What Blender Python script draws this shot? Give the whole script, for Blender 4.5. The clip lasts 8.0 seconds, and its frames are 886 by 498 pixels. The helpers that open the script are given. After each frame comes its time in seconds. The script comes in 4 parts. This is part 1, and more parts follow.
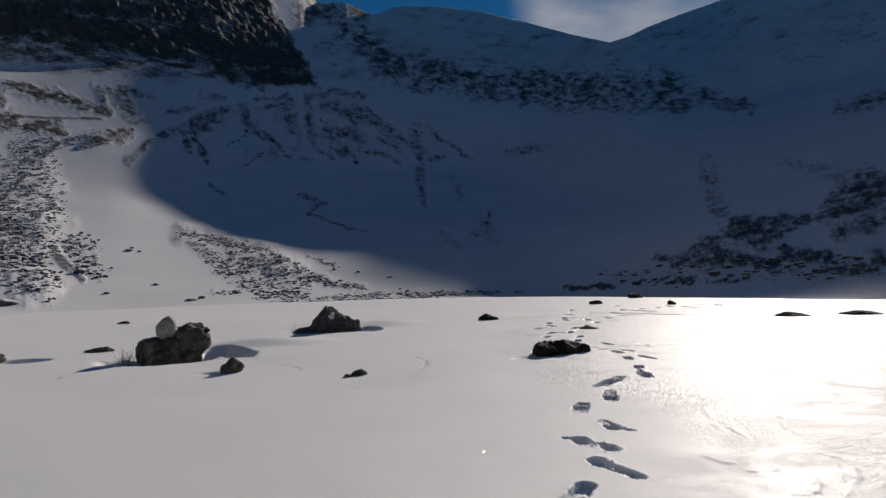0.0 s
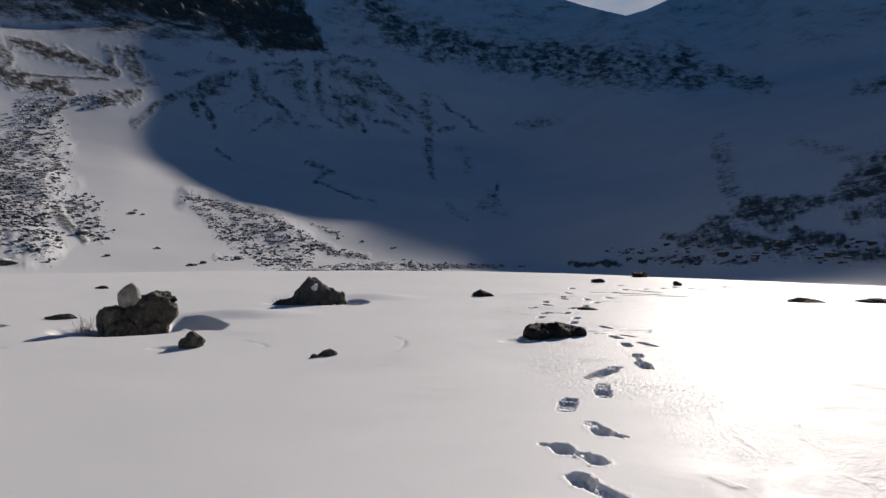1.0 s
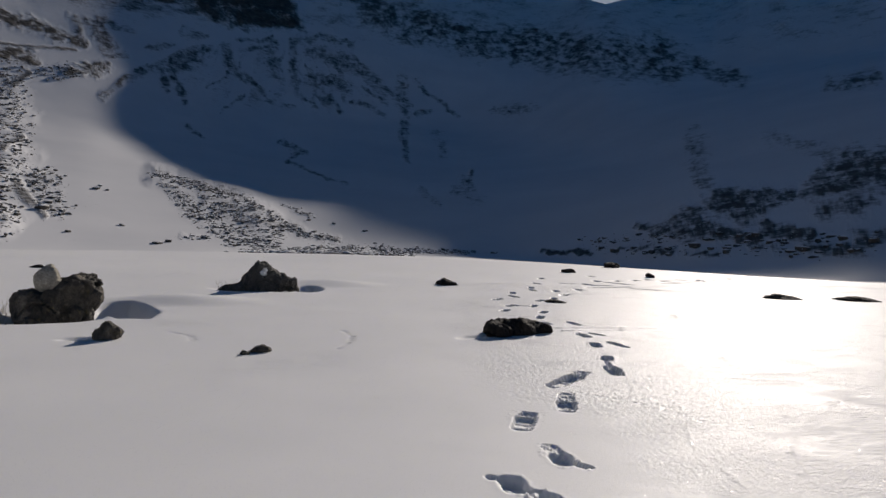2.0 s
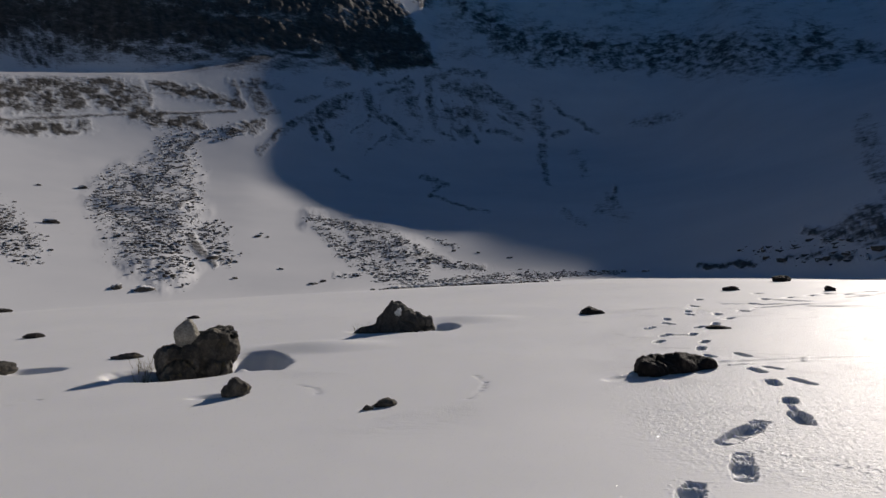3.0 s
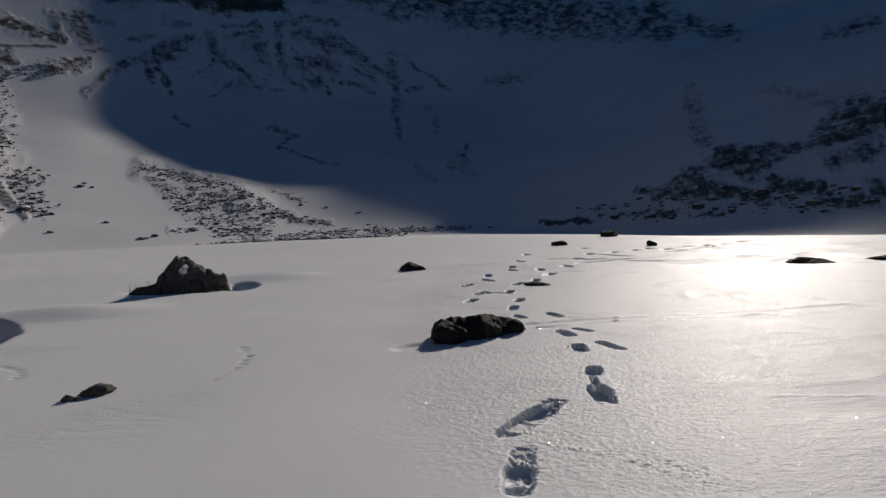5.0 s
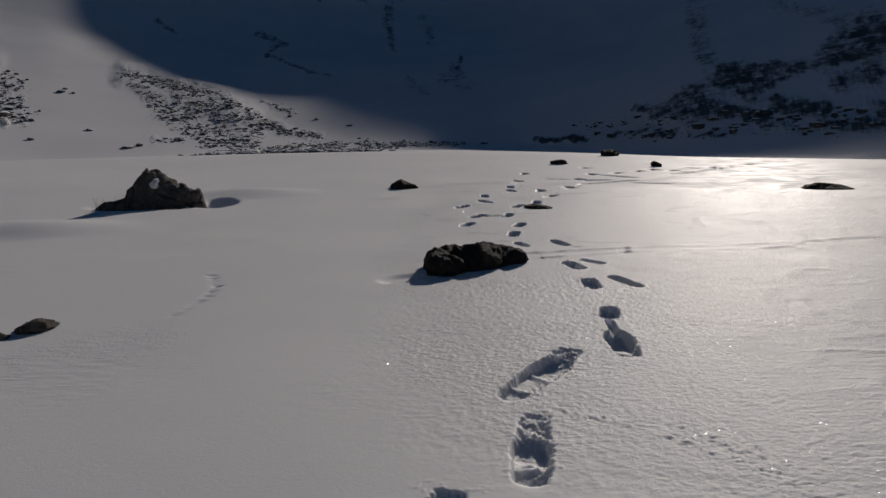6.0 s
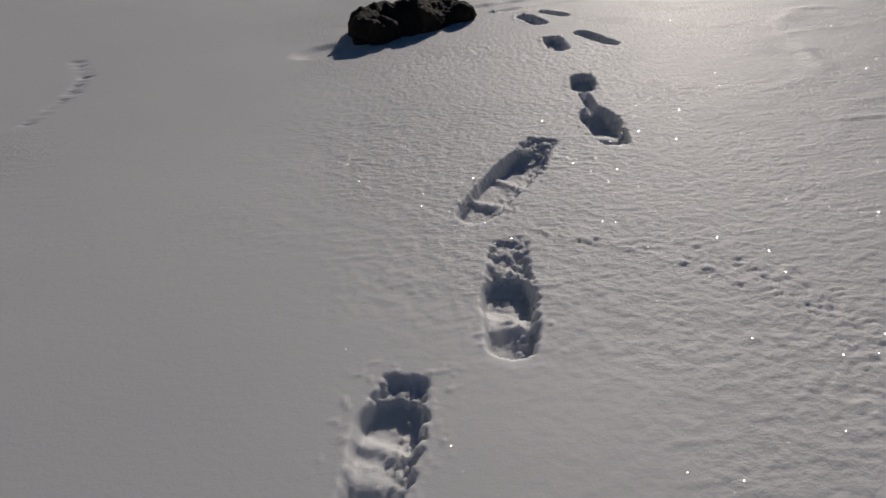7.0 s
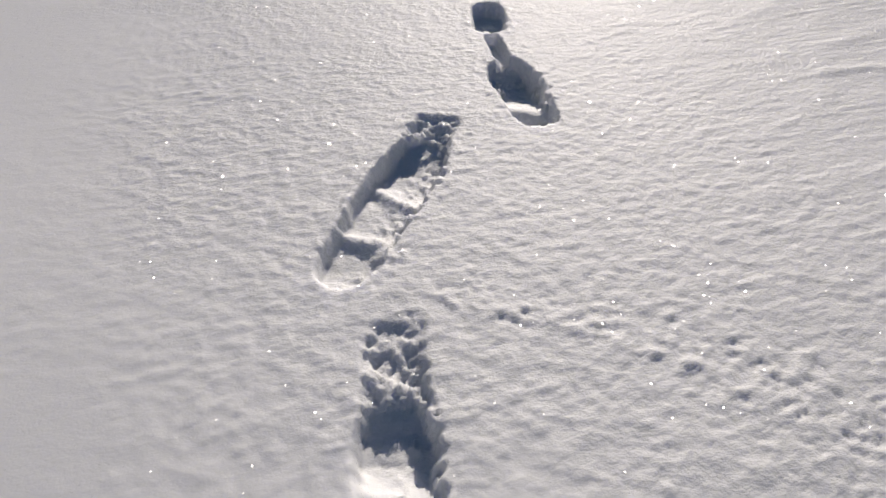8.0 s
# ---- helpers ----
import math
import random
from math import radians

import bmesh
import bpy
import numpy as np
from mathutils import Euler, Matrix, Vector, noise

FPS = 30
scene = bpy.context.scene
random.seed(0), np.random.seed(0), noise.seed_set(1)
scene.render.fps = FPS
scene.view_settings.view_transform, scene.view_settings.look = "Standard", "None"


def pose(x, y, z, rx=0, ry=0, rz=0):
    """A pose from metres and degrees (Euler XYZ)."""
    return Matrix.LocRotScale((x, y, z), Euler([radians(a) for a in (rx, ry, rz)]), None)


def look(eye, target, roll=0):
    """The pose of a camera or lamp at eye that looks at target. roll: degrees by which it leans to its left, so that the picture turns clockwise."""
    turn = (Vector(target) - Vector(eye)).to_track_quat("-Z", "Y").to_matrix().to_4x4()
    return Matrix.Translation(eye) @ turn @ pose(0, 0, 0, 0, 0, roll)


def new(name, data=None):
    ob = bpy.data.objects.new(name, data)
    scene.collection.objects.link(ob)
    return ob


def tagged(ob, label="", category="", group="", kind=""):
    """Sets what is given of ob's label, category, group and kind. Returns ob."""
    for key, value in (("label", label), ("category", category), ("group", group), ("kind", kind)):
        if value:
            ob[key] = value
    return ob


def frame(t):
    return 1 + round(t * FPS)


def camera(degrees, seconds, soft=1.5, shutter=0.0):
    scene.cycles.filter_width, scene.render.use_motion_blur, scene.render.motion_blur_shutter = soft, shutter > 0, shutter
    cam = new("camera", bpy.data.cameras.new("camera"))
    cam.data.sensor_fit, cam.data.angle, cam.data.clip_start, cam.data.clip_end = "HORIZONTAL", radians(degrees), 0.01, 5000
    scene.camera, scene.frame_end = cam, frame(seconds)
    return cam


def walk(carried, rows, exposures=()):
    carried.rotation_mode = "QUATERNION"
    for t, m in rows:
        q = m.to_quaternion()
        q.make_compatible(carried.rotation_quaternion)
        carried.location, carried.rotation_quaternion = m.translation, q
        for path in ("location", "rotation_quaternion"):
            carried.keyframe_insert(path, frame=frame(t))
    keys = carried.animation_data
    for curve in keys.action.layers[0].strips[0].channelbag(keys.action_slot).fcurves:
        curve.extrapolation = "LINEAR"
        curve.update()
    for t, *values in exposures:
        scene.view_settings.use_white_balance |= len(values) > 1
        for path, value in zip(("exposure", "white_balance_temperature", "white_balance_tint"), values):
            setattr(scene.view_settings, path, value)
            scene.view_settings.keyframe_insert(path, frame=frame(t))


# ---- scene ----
cam = camera(64.8, 8.0, soft=1.5, shutter=0.0)
PATH = [
    (0, (0.416, 0.075, 1.404), (0.402, 2.075, 1.428), -1.3),
    (0.5, (0.552, 0.5, 1.407), (0.432, 2.496, 1.365), -2.7),
    (1, (0.695, 0.937, 1.393), (0.66, 2.936, 1.337), 0.4),
    (1.2, (0.701, 1.147, 1.393), (0.654, 3.144, 1.279), -0.9),
    (2.3, (0.953, 1.977, 1.397), (1.013, 3.974, 1.302), 2.5),
    (2.5, (0.953, 2.112, 1.407), (0.945, 4.109, 1.283), -1.5),
    (2.8, (0.939, 2.395, 1.39), (0.71, 4.381, 1.333), -1.5),
    (3, (1.051, 2.526, 1.457), (0.676, 4.49, 1.434), -2.6),
    (3.5, (1.297, 2.858, 1.361), (1.102, 4.848, 1.353), -0.9),
    (4, (1.416, 3.174, 1.371), (1.325, 5.167, 1.222), -0.3),
    (4.2, (1.438, 3.343, 1.362), (1.349, 5.336, 1.217), -0.9),
    (5.3, (1.646, 4.08, 1.299), (1.766, 6.067, 1.106), 0.2),
    (5.5, (1.631, 4.243, 1.301), (1.813, 6.208, 0.976), 2.6),
    (6, (1.597, 4.592, 1.275), (1.65, 6.55, 0.872), -0.5),
    (6.5, (1.599, 4.993, 1.302), (1.83, 6.871, 0.653), -0.3),
    (6.8, (1.61, 5.304, 1.192), (1.818, 7.095, 0.326), -2.6),
    (7, (1.641, 5.431, 1.172), (1.82, 7.122, 0.119), -2.9),
    (7.2, (1.654, 5.632, 1.131), (1.842, 7.164, -0.141), -3.8),
    (7.5, (1.72, 5.87, 1.18), (1.91, 7.378, -0.12), -1.9),
    (7.7, (1.787, 6.02, 1.209), (2.082, 7.409, -0.198), -3.4),
    (8, (1.885, 6.332, 1.084), (2.289, 7.78, -0.235), -0.2),
]
EXPOSURES = [(0, -0.43, 6250, 12), (0.5, -0.05, 6250, 12), (1.2, -0.23, 6250, 12), (2.5, -0.46, 6250, 12), (3.0, -0.43, 6250, 12), (3.5, 0.15, 6250, 12), (4.0, -0.08, 6250, 12), (5.0, -0.83, 6250, 12), (5.5, -1.06, 6250, 12), (6.5, -1.23, 6250, 12), (7.2, -0.93, 6250, 12), (7.6, -0.31, 6250, 12), (8, -0.13, 6250, 12)]
walk(cam, [(t, look(eye, target, roll)) for t, eye, target, roll in PATH], EXPOSURES)

# ---- light ----
SUN_AZ, SUN_EL = 25.3, 21.45
sky_world = bpy.data.worlds.new("sky")
scene.world = sky_world
sky_world.use_nodes = True
wn, wl = sky_world.node_tree.nodes, sky_world.node_tree.links
wn.clear()
w_out, w_bg, w_sky = wn.new("ShaderNodeOutputWorld"), wn.new("ShaderNodeBackground"), wn.new("ShaderNodeTexSky")
w_sky.sky_type, w_sky.sun_disc = "NISHITA", False
w_sky.sun_elevation, w_sky.sun_rotation = radians(SUN_EL), radians(SUN_AZ)
w_sky.altitude, w_sky.air_density, w_sky.dust_density, w_sky.ozone_density = 2600, 1.0, 0.1, 3.0
w_bg.inputs["Strength"].default_value = 0.04
w_co, w_map, w_noise, w_ramp, w_mix = (wn.new("ShaderNodeTexCoord"), wn.new("ShaderNodeMapping"), wn.new("ShaderNodeTexNoise"),
                                       wn.new("ShaderNodeValToRGB"), wn.new("ShaderNodeMix"))
w_map.inputs["Scale"].default_value = (3.0, 3.0, 7.0)
w_noise.inputs["Scale"].default_value, w_noise.inputs["Detail"].default_value = 1.6, 9
w_ramp.color_ramp.elements[0].position, w_ramp.color_ramp.elements[1].position = 0.34, 0.62
w_mix.data_type = "RGBA"
w_mix.inputs["B"].default_value = (9.5, 10.2, 11.5, 1)
wl.new(w_co.outputs["Generated"], w_map.inputs["Vector"])
wl.new(w_map.outputs["Vector"], w_noise.inputs["Vector"])
wl.new(w_noise.outputs["Fac"], w_ramp.inputs["Fac"])
# thin cloud gathers towards the sun
w_dot, w_near, w_mul = wn.new("ShaderNodeVectorMath"), wn.new("ShaderNodeMapRange"), wn.new("ShaderNodeMath")
w_dot.operation, w_mul.operation, w_near.interpolation_type = "DOT_PRODUCT", "MULTIPLY", "SMOOTHSTEP"
w_dot.inputs[1].default_value = [math.sin(radians(SUN_AZ)) * math.cos(radians(SUN_EL)), math.cos(radians(SUN_AZ)) * math.cos(radians(SUN_EL)), math.sin(radians(SUN_EL))]
w_near.inputs["From Min"].default_value, w_near.inputs["From Max"].default_value = 0.945, 0.962
wl.new(w_co.outputs["Generated"], w_dot.inputs[0])
wl.new(w_dot.outputs["Value"], w_near.inputs["Value"])
wl.new(w_ramp.outputs["Color"], w_mul.inputs[0])
wl.new(w_near.outputs["Result"], w_mul.inputs[1])
wl.new(w_mul.outputs["Value"], w_mix.inputs["Factor"])
w_deep = wn.new("ShaderNodeMix")
w_deep.data_type, w_deep.blend_type = "RGBA", "MULTIPLY"
w_deep.inputs["Factor"].default_value = 1.0
w_deep.inputs["B"].default_value = (0.2, 0.82, 1.1, 1)
wl.new(w_sky.outputs["Color"], w_deep.inputs["A"])
wl.new(w_deep.outputs["Result"], w_mix.inputs["A"])
wl.new(w_mix.outputs["Result"], w_bg.inputs["Color"])
wl.new(w_bg.outputs["Background"], w_out.inputs["Surface"])

sun = new("sun", bpy.data.lights.new("sun", "SUN"))
sun.data.energy, sun.data.angle, sun.data.color = 5.0, radians(0.53), (1.0, 0.89, 0.76)
SUN_WAY = Vector((math.sin(radians(SUN_AZ)) * math.cos(radians(SUN_EL)), math.cos(radians(SUN_AZ)) * math.cos(radians(SUN_EL)), math.sin(radians(SUN_EL))))
sun.matrix_world = look(SUN_WAY * 100, (0, 0, 0))


# ---- materials ----
class Mat:
    """A node material with short ways to add nodes."""

    def __init__(self, name):
        self.m = bpy.data.materials.new(name)
        self.m.use_nodes = True
        self.n, self.l = self.m.node_tree.nodes, self.m.node_tree.links
        self.bsdf = self.n["Principled BSDF"]
        self.pos = self.n.new("ShaderNodeNewGeometry").outputs["Position"]
        self.obj = self.n.new("ShaderNodeTexCoord").outputs["Object"]

    def link(self, a, b):
        self.l.new(a, b)

    def set(self, name, value):
        self.bsdf.inputs[name].default_value = value

    def mapping(self, src, scale, rot=(0, 0, 0)):
        nd = self.n.new("ShaderNodeMapping")
        nd.inputs["Scale"].default_value, nd.inputs["Rotation"].default_value = scale, rot
        self.link(src, nd.inputs["Vector"])
        return nd.outputs["Vector"]

    def noise(self, src, scale, detail=6, rough=0.55, dist=0.0):
        nd = self.n.new("ShaderNodeTexNoise")
        for k, v in (("Scale", scale), ("Detail", detail), ("Roughness", rough), ("Distortion", dist)):
            nd.inputs[k].default_value = v
        self.link(src, nd.inputs["Vector"])
        return nd.outputs["Fac"]

    def voronoi(self, src, scale, feature="F1", out="Distance"):
        nd = self.n.new("ShaderNodeTexVoronoi")
        nd.feature = feature
        nd.inputs["Scale"].default_value = scale
        self.link(src, nd.inputs["Vector"])
        return nd.outputs[out]

    def math(self, op, a, b=None, clamp=False):
        nd = self.n.new("ShaderNodeMath")
        nd.operation, nd.use_clamp = op, clamp
        for k, v in enumerate((a, b)):
            if v is None:
                continue
            if isinstance(v, (int, float)):
                nd.inputs[k].default_value = v
            else:
                self.link(v, nd.inputs[k])
        return nd.outputs[0]

    def ramp(self, fac, stops):
        nd = self.n.new("ShaderNodeValToRGB")
        el = nd.color_ramp.elements
        while len(el) < len(stops):
            el.new(0.5)
        for e, (p, c) in zip(el, stops):
            e.position, e.color = p, (*c, 1) if len(c) == 3 else c
        self.link(fac, nd.inputs["Fac"])
        return nd.outputs["Color"]

    def step(self, fac, lo, hi):
        nd = self.n.new("ShaderNodeMapRange")
        nd.interpolation_type = "SMOOTHSTEP"
        nd.inputs["From Min"].default_value, nd.inputs["From Max"].default_value = lo, hi
        self.link(fac, nd.inputs["Value"])
        return nd.outputs["Result"]

    def mix(self, fac, a, b):
        nd = self.n.new("ShaderNodeMix")
        nd.data_type = "RGBA"
        self.link(fac, nd.inputs["Factor"])
        for k, v in (("A", a), ("B", b)):
            if isinstance(v, tuple):
                nd.inputs[k].default_value = (*v, 1)
            else:
                self.link(v, nd.inputs[k])
        return nd.outputs["Result"]

    def bump(self, height, strength, distance, prev=None):
        nd = self.n.new("ShaderNodeBump")
        nd.inputs["Strength"].default_value, nd.inputs["Distance"].default_value = strength, distance
        self.link(height, nd.inputs["Height"])
        if prev is not None:
            self.link(prev, nd.inputs["Normal"])
        return nd.outputs["Normal"]

    def attr(self, name):
        nd = self.n.new("ShaderNodeAttribute")
        nd.attribute_name = name
        return nd.outputs["Fac"]


def snow_material():
    m = Mat("crusted snow")
    big = m.noise(m.pos, 0.35, 4)
    crust = m.step(m.math("ADD", m.noise(m.pos, 0.55, 4, 0.6), m.attr("crust")), 0.5, 0.8)
    grain = m.noise(m.mapping(m.pos, (1.0, 1.4, 1.0), (0, 0, 0.25)), 42, 4, 0.6)
    ripple = m.noise(m.mapping(m.pos, (0.8, 2.2, 1.0), (0, 0, 0.2)), 5.0, 5, 0.6, 1.2)
    fine = m.noise(m.pos, 150, 3, 0.6)
    m.link(m.ramp(big, [(0.3, (0.77, 0.78, 0.79)), (0.7, (0.84, 0.84, 0.84))]), m.bsdf.inputs["Base Color"])
    glaze = m.noise(m.mapping(m.pos, (0.8, 1.3, 1.0), (0, 0, 0.15)), 1.3, 8, 0.62, 1.5)
    dull = m.ramp(glaze, [(0.36, (0.43,) * 3), (0.5, (0.55,) * 3), (0.62, (0.68,) * 3)])
    m.link(m.math("SUBTRACT", dull, m.math("MULTIPLY", crust, 0.2)), m.bsdf.inputs["Roughness"])
    m.set("IOR", 1.31)
    m.set("Specular IOR Level", 0.08)
    n0 = m.bump(ripple, 0.035, 0.03)
    n1 = m.bump(m.math("MULTIPLY", grain, m.math("ADD", m.math("MULTIPLY", crust, 0.88), 0.12)), 0.7, 0.016, n0)
    n2 = m.bump(fine, 0.32, 0.003, n1)
    m.link(n2, m.bsdf.inputs["Normal"])
    m.set("Subsurface Weight", 0.7)
    m.set("Subsurface Radius", (1.0, 1.0, 1.15))
    m.set("Subsurface Scale", 0.06)
    # scattered ice crystals, each tilted its own way
    cell = m.voronoi(m.pos, 330, "F1", "Color")
    split = m.n.new("ShaderNodeSeparateXYZ")
    m.link(cell, split.inputs["Vector"])
    m.link(m.step(m.math("ADD", split.outputs["Z"], m.math("MULTIPLY", crust, 0.075)), 0.986, 0.989), m.bsdf.inputs["Coat Weight"])
    m.set("Coat Roughness", 0.13)
    tilt, turn, sum_ = m.n.new("ShaderNodeVectorMath"), m.n.new("ShaderNodeVectorMath"), m.n.new("ShaderNodeVectorMath")
    tilt.operation, turn.operation, sum_.operation = "MULTIPLY_ADD", "ADD", "NORMALIZE"
    tilt.inputs[1].default_value, tilt.inputs[2].default_value = (1.3, 1.3, 0.0), (-0.65, -0.65, 0.0)
    m.link(cell, tilt.inputs[0])
    m.link(tilt.outputs[0], turn.inputs[0])
    m.link(m.n["Geometry"].outputs["Normal"], turn.inputs[1])
    m.link(turn.outputs[0], sum_.inputs[0])
    m.link(sum_.outputs[0], m.bsdf.inputs["Coat Normal"])
    # old snow scatters low light mostly forwards: a wide, weak lobe beside the diffuse one
    lobe, both, out = m.n.new("ShaderNodeBsdfGlossy"), m.n.new("ShaderNodeMixShader"), m.n["Material Output"]
    lobe.inputs["Color"].default_value, lobe.inputs["Roughness"].default_value = (0.86, 0.86, 0.87, 1), 0.8
    both.inputs["Fac"].default_value = 0.22
    m.link(m.bsdf.outputs["BSDF"], both.inputs[1])
    m.link(lobe.outputs["BSDF"], both.inputs[2])
    m.link(both.outputs["Shader"], out.inputs["Surface"])
    return m.m


def mountain_material():
    m = Mat("snowy mountainside")
    rock = m.attr("rock")
    n1 = m.noise(m.mapping(m.pos, (1, 1, 2.2)), 0.16, 5, 0.6, 0.8)
    n2 = m.noise(m.mapping(m.pos, (1, 1, 2.4)), 0.75, 6, 0.65, 0.4)
    n3 = m.noise(m.mapping(m.pos, (1, 1, 2.6)), 2.4, 4, 0.6)
    both = m.math("ADD", m.math("ADD", m.math("MULTIPLY", n1, 0.8), m.math("MULTIPLY", n2, 1.0)), m.math("MULTIPLY", n3, 0.6))
    bare = m.step(m.math("ADD", both, rock), 1.42, 2.02)
    tone = m.noise(m.mapping(m.pos, (1, 1, 2.0)), 0.35, 8, 0.7)
    stone = m.ramp(tone, [(0.3, (0.03, 0.028, 0.026)), (0.52, (0.085, 0.078, 0.07)), (0.75, (0.2, 0.18, 0.16))])
    white = m.ramp(m.noise(m.pos, 0.05, 4), [(0.3, (0.7, 0.71, 0.73)), (0.7, (0.8, 0.8, 0.81))])
    m.link(m.mix(bare, white, stone), m.bsdf.inputs["Base Color"])
    m.set("Roughness", 0.75)
    m.set("Specular IOR Level", 0.25)
    hgt = m.math("ADD", m.math("MULTIPLY", bare, 0.12), m.math("MULTIPLY", m.math("MULTIPLY", n2, rock), 1.2))
    m.link(m.bump(hgt, 0.6, 0.6), m.bsdf.inputs["Normal"])
    return m.m


def rock_material(name, dark, mid, light, lichen=0.0, dusting=0.0):
    m = Mat(name)
    a = m.noise(m.mapping(m.obj, (1, 1, 0.7), (0.4, 0.3, 0)), 4.5, 8, 0.65, 0.5)
    b = m.noise(m.obj, 38, 5, 0.6)
    col = m.ramp(a, [(0.32, dark), (0.52, mid), (0.72, light)])
    if lichen:
        spots = m.step(m.noise(m.obj, 11, 5, 0.6), 0.58, 0.68)
        col = m.mix(m.math("MULTIPLY", spots, lichen), col, (0.23, 0.19, 0.09))
    speck = m.ramp(b, [(0.35, (0.72,) * 3), (0.7, (1.2,) * 3)])
    mul = m.n.new("ShaderNodeMix")
    mul.data_type, mul.blend_type = "RGBA", "MULTIPLY"
    mul.inputs["Factor"].default_value = 1
    m.link(col, mul.inputs["A"])
    m.link(speck, mul.inputs["B"])
    col = mul.outputs["Result"]
    if dusting:
        up = m.n.new("ShaderNodeSeparateXYZ")
        m.link(m.n["Geometry"].outputs["Normal"], up.inputs["Vector"])
        snowy = m.step(m.math("ADD", up.outputs["Z"], m.math("MULTIPLY", m.noise(m.pos, 1.5, 4), 0.5)), dusting, dusting + 0.35)
        col = m.mix(snowy, col, (0.8, 0.81, 0.82))
    m.link(col, m.bsdf.inputs["Base Color"])
    m.set("Roughness", 0.85)
    m.set("Specular IOR Level", 0.3)
    crack = m.step(m.voronoi(m.mapping(m.obj, (1, 1, 0.6)), 5.0, "DISTANCE_TO_EDGE"), 0.0, 0.05)
    n1 = m.bump(crack, 0.35, 0.015)
    m.link(m.bump(m.math("ADD", a, m.math("MULTIPLY", b, 0.35)), 1.0, 0.07, n1), m.bsdf.inputs["Normal"])
    return m.m


def plain_material(name, colour, rough=0.8):
    m = Mat(name)
    v = m.noise(m.obj, 25, 4)
    m.link(m.ramp(v, [(0.3, tuple(c * 0.7 for c in colour)), (0.7, tuple(c * 1.2 for c in colour))]), m.bsdf.inputs["Base Color"])
    m.set("Roughness", rough)
    return m.m


SNOW = snow_material()
MOUNTAIN = mountain_material()
DARK_ROCK = rock_material("dark boulder rock", (0.04, 0.037, 0.033), (0.09, 0.082, 0.07), (0.24, 0.215, 0.175), 0.45)
GREY_ROCK = rock_material("grey boulder rock", (0.06, 0.057, 0.052), (0.1, 0.095, 0.086), (0.17, 0.158, 0.14), 0.1)
BLACK_ROCK = rock_material("black-brown rock", (0.012, 0.01, 0.009), (0.028, 0.023, 0.019), (0.07, 0.056, 0.045))
PALE_ROCK = rock_material("pale granite", (0.3, 0.28, 0.24), (0.42, 0.39, 0.33), (0.5, 0.47, 0.4))
SCREE = rock_material("snow-dusted scree rock", (0.045, 0.042, 0.038), (0.11, 0.1, 0.088), (0.24, 0.215, 0.18), dusting=0.7)
DRY_GRASS = plain_material("dry straw grass", (0.3, 0.24, 0.13))


# ---- height of the land ----
def lattice(ix, iy, seed):
    h = (ix.astype(np.int64) * 374761393 + iy.astype(np.int64) * 668265263 + seed * 974634777) & 0x7FFFFFFF
    h = ((h ^ (h >> 13)) * 1274126177) & 0x7FFFFFFF
    return ((h ^ (h >> 16)) & 0xFFFF) / 65535.0


def vnoise(x, y, seed=0):
    """Smooth value noise, 0 to 1."""
    ix, iy = np.floor(x), np.floor(y)
    fx, fy = x - ix, y - iy
    fx, fy = fx * fx * fx * (fx * (fx * 6 - 15) + 10), fy * fy * fy * (fy * (fy * 6 - 15) + 10)
    a, b = lattice(ix, iy, seed), lattice(ix + 1, iy, seed)
    c, d = lattice(ix, iy + 1, seed), lattice(ix + 1, iy + 1, seed)
    return (a * (1 - fx) + b * fx) * (1 - fy) + (c * (1 - fx) + d * fx) * fy


def fbm(x, y, octaves=4, seed=0, gain=0.5):
    total, amp, norm = 0.0, 1.0, 0.0
    for k in range(octaves):
        total = total + amp * (vnoise(x * 2**k + 17.3 * k, y * 2**k - 9.1 * k, seed + k) - 0.5)
        norm, amp = norm + amp, amp * gain
    return total / norm


def smooth(lo, hi, v):
    s = np.clip((v - lo) / (hi - lo), 0, 1)
    return s * s * (3 - 2 * s)


EYE_H = 1.42
# The bowl by bearing: bearing, toe (distance, slope angle), mid slope, cliff foot.
BOWL = [
    (-180, 60, -1, 150, 2, 260, 6), (-75, 55, -2.5, 105, 5, 170, 12.5), (-43, 59.1, -3.4, 140.1, 5.3, 194.1, 13.4), (-33, 63.1, -3.8, 154.3, 5.3, 207.3, 13.8),
    (-25, 67.1, -3.9, 162.5, 5.5, 229, 14.2), (-18, 70.9, -3.7, 181.6, 5.3, 245.9, 14), (-11.5, 74.9, -3.6, 199.6, 5.3, 263.2, 13.8), (-6, 76.9, -3.5, 207.4, 5.3, 270.6, 13.5),
    (3, 73, -3.4, 213, 5.3, 276.1, 12.2), (8, 70, -3.5, 190, 5, 270, 11.5), (13.4, 60, -3.6, 160, 5, 225, 11), (21, 42, -3.8, 110, 4.6, 260, 11),
    (32, 36, -3.6, 85, 5.5, 240, 12), (60, 40, -2.5, 90, 6, 200, 13), (180, 60, -1, 150, 2, 260, 6),
]
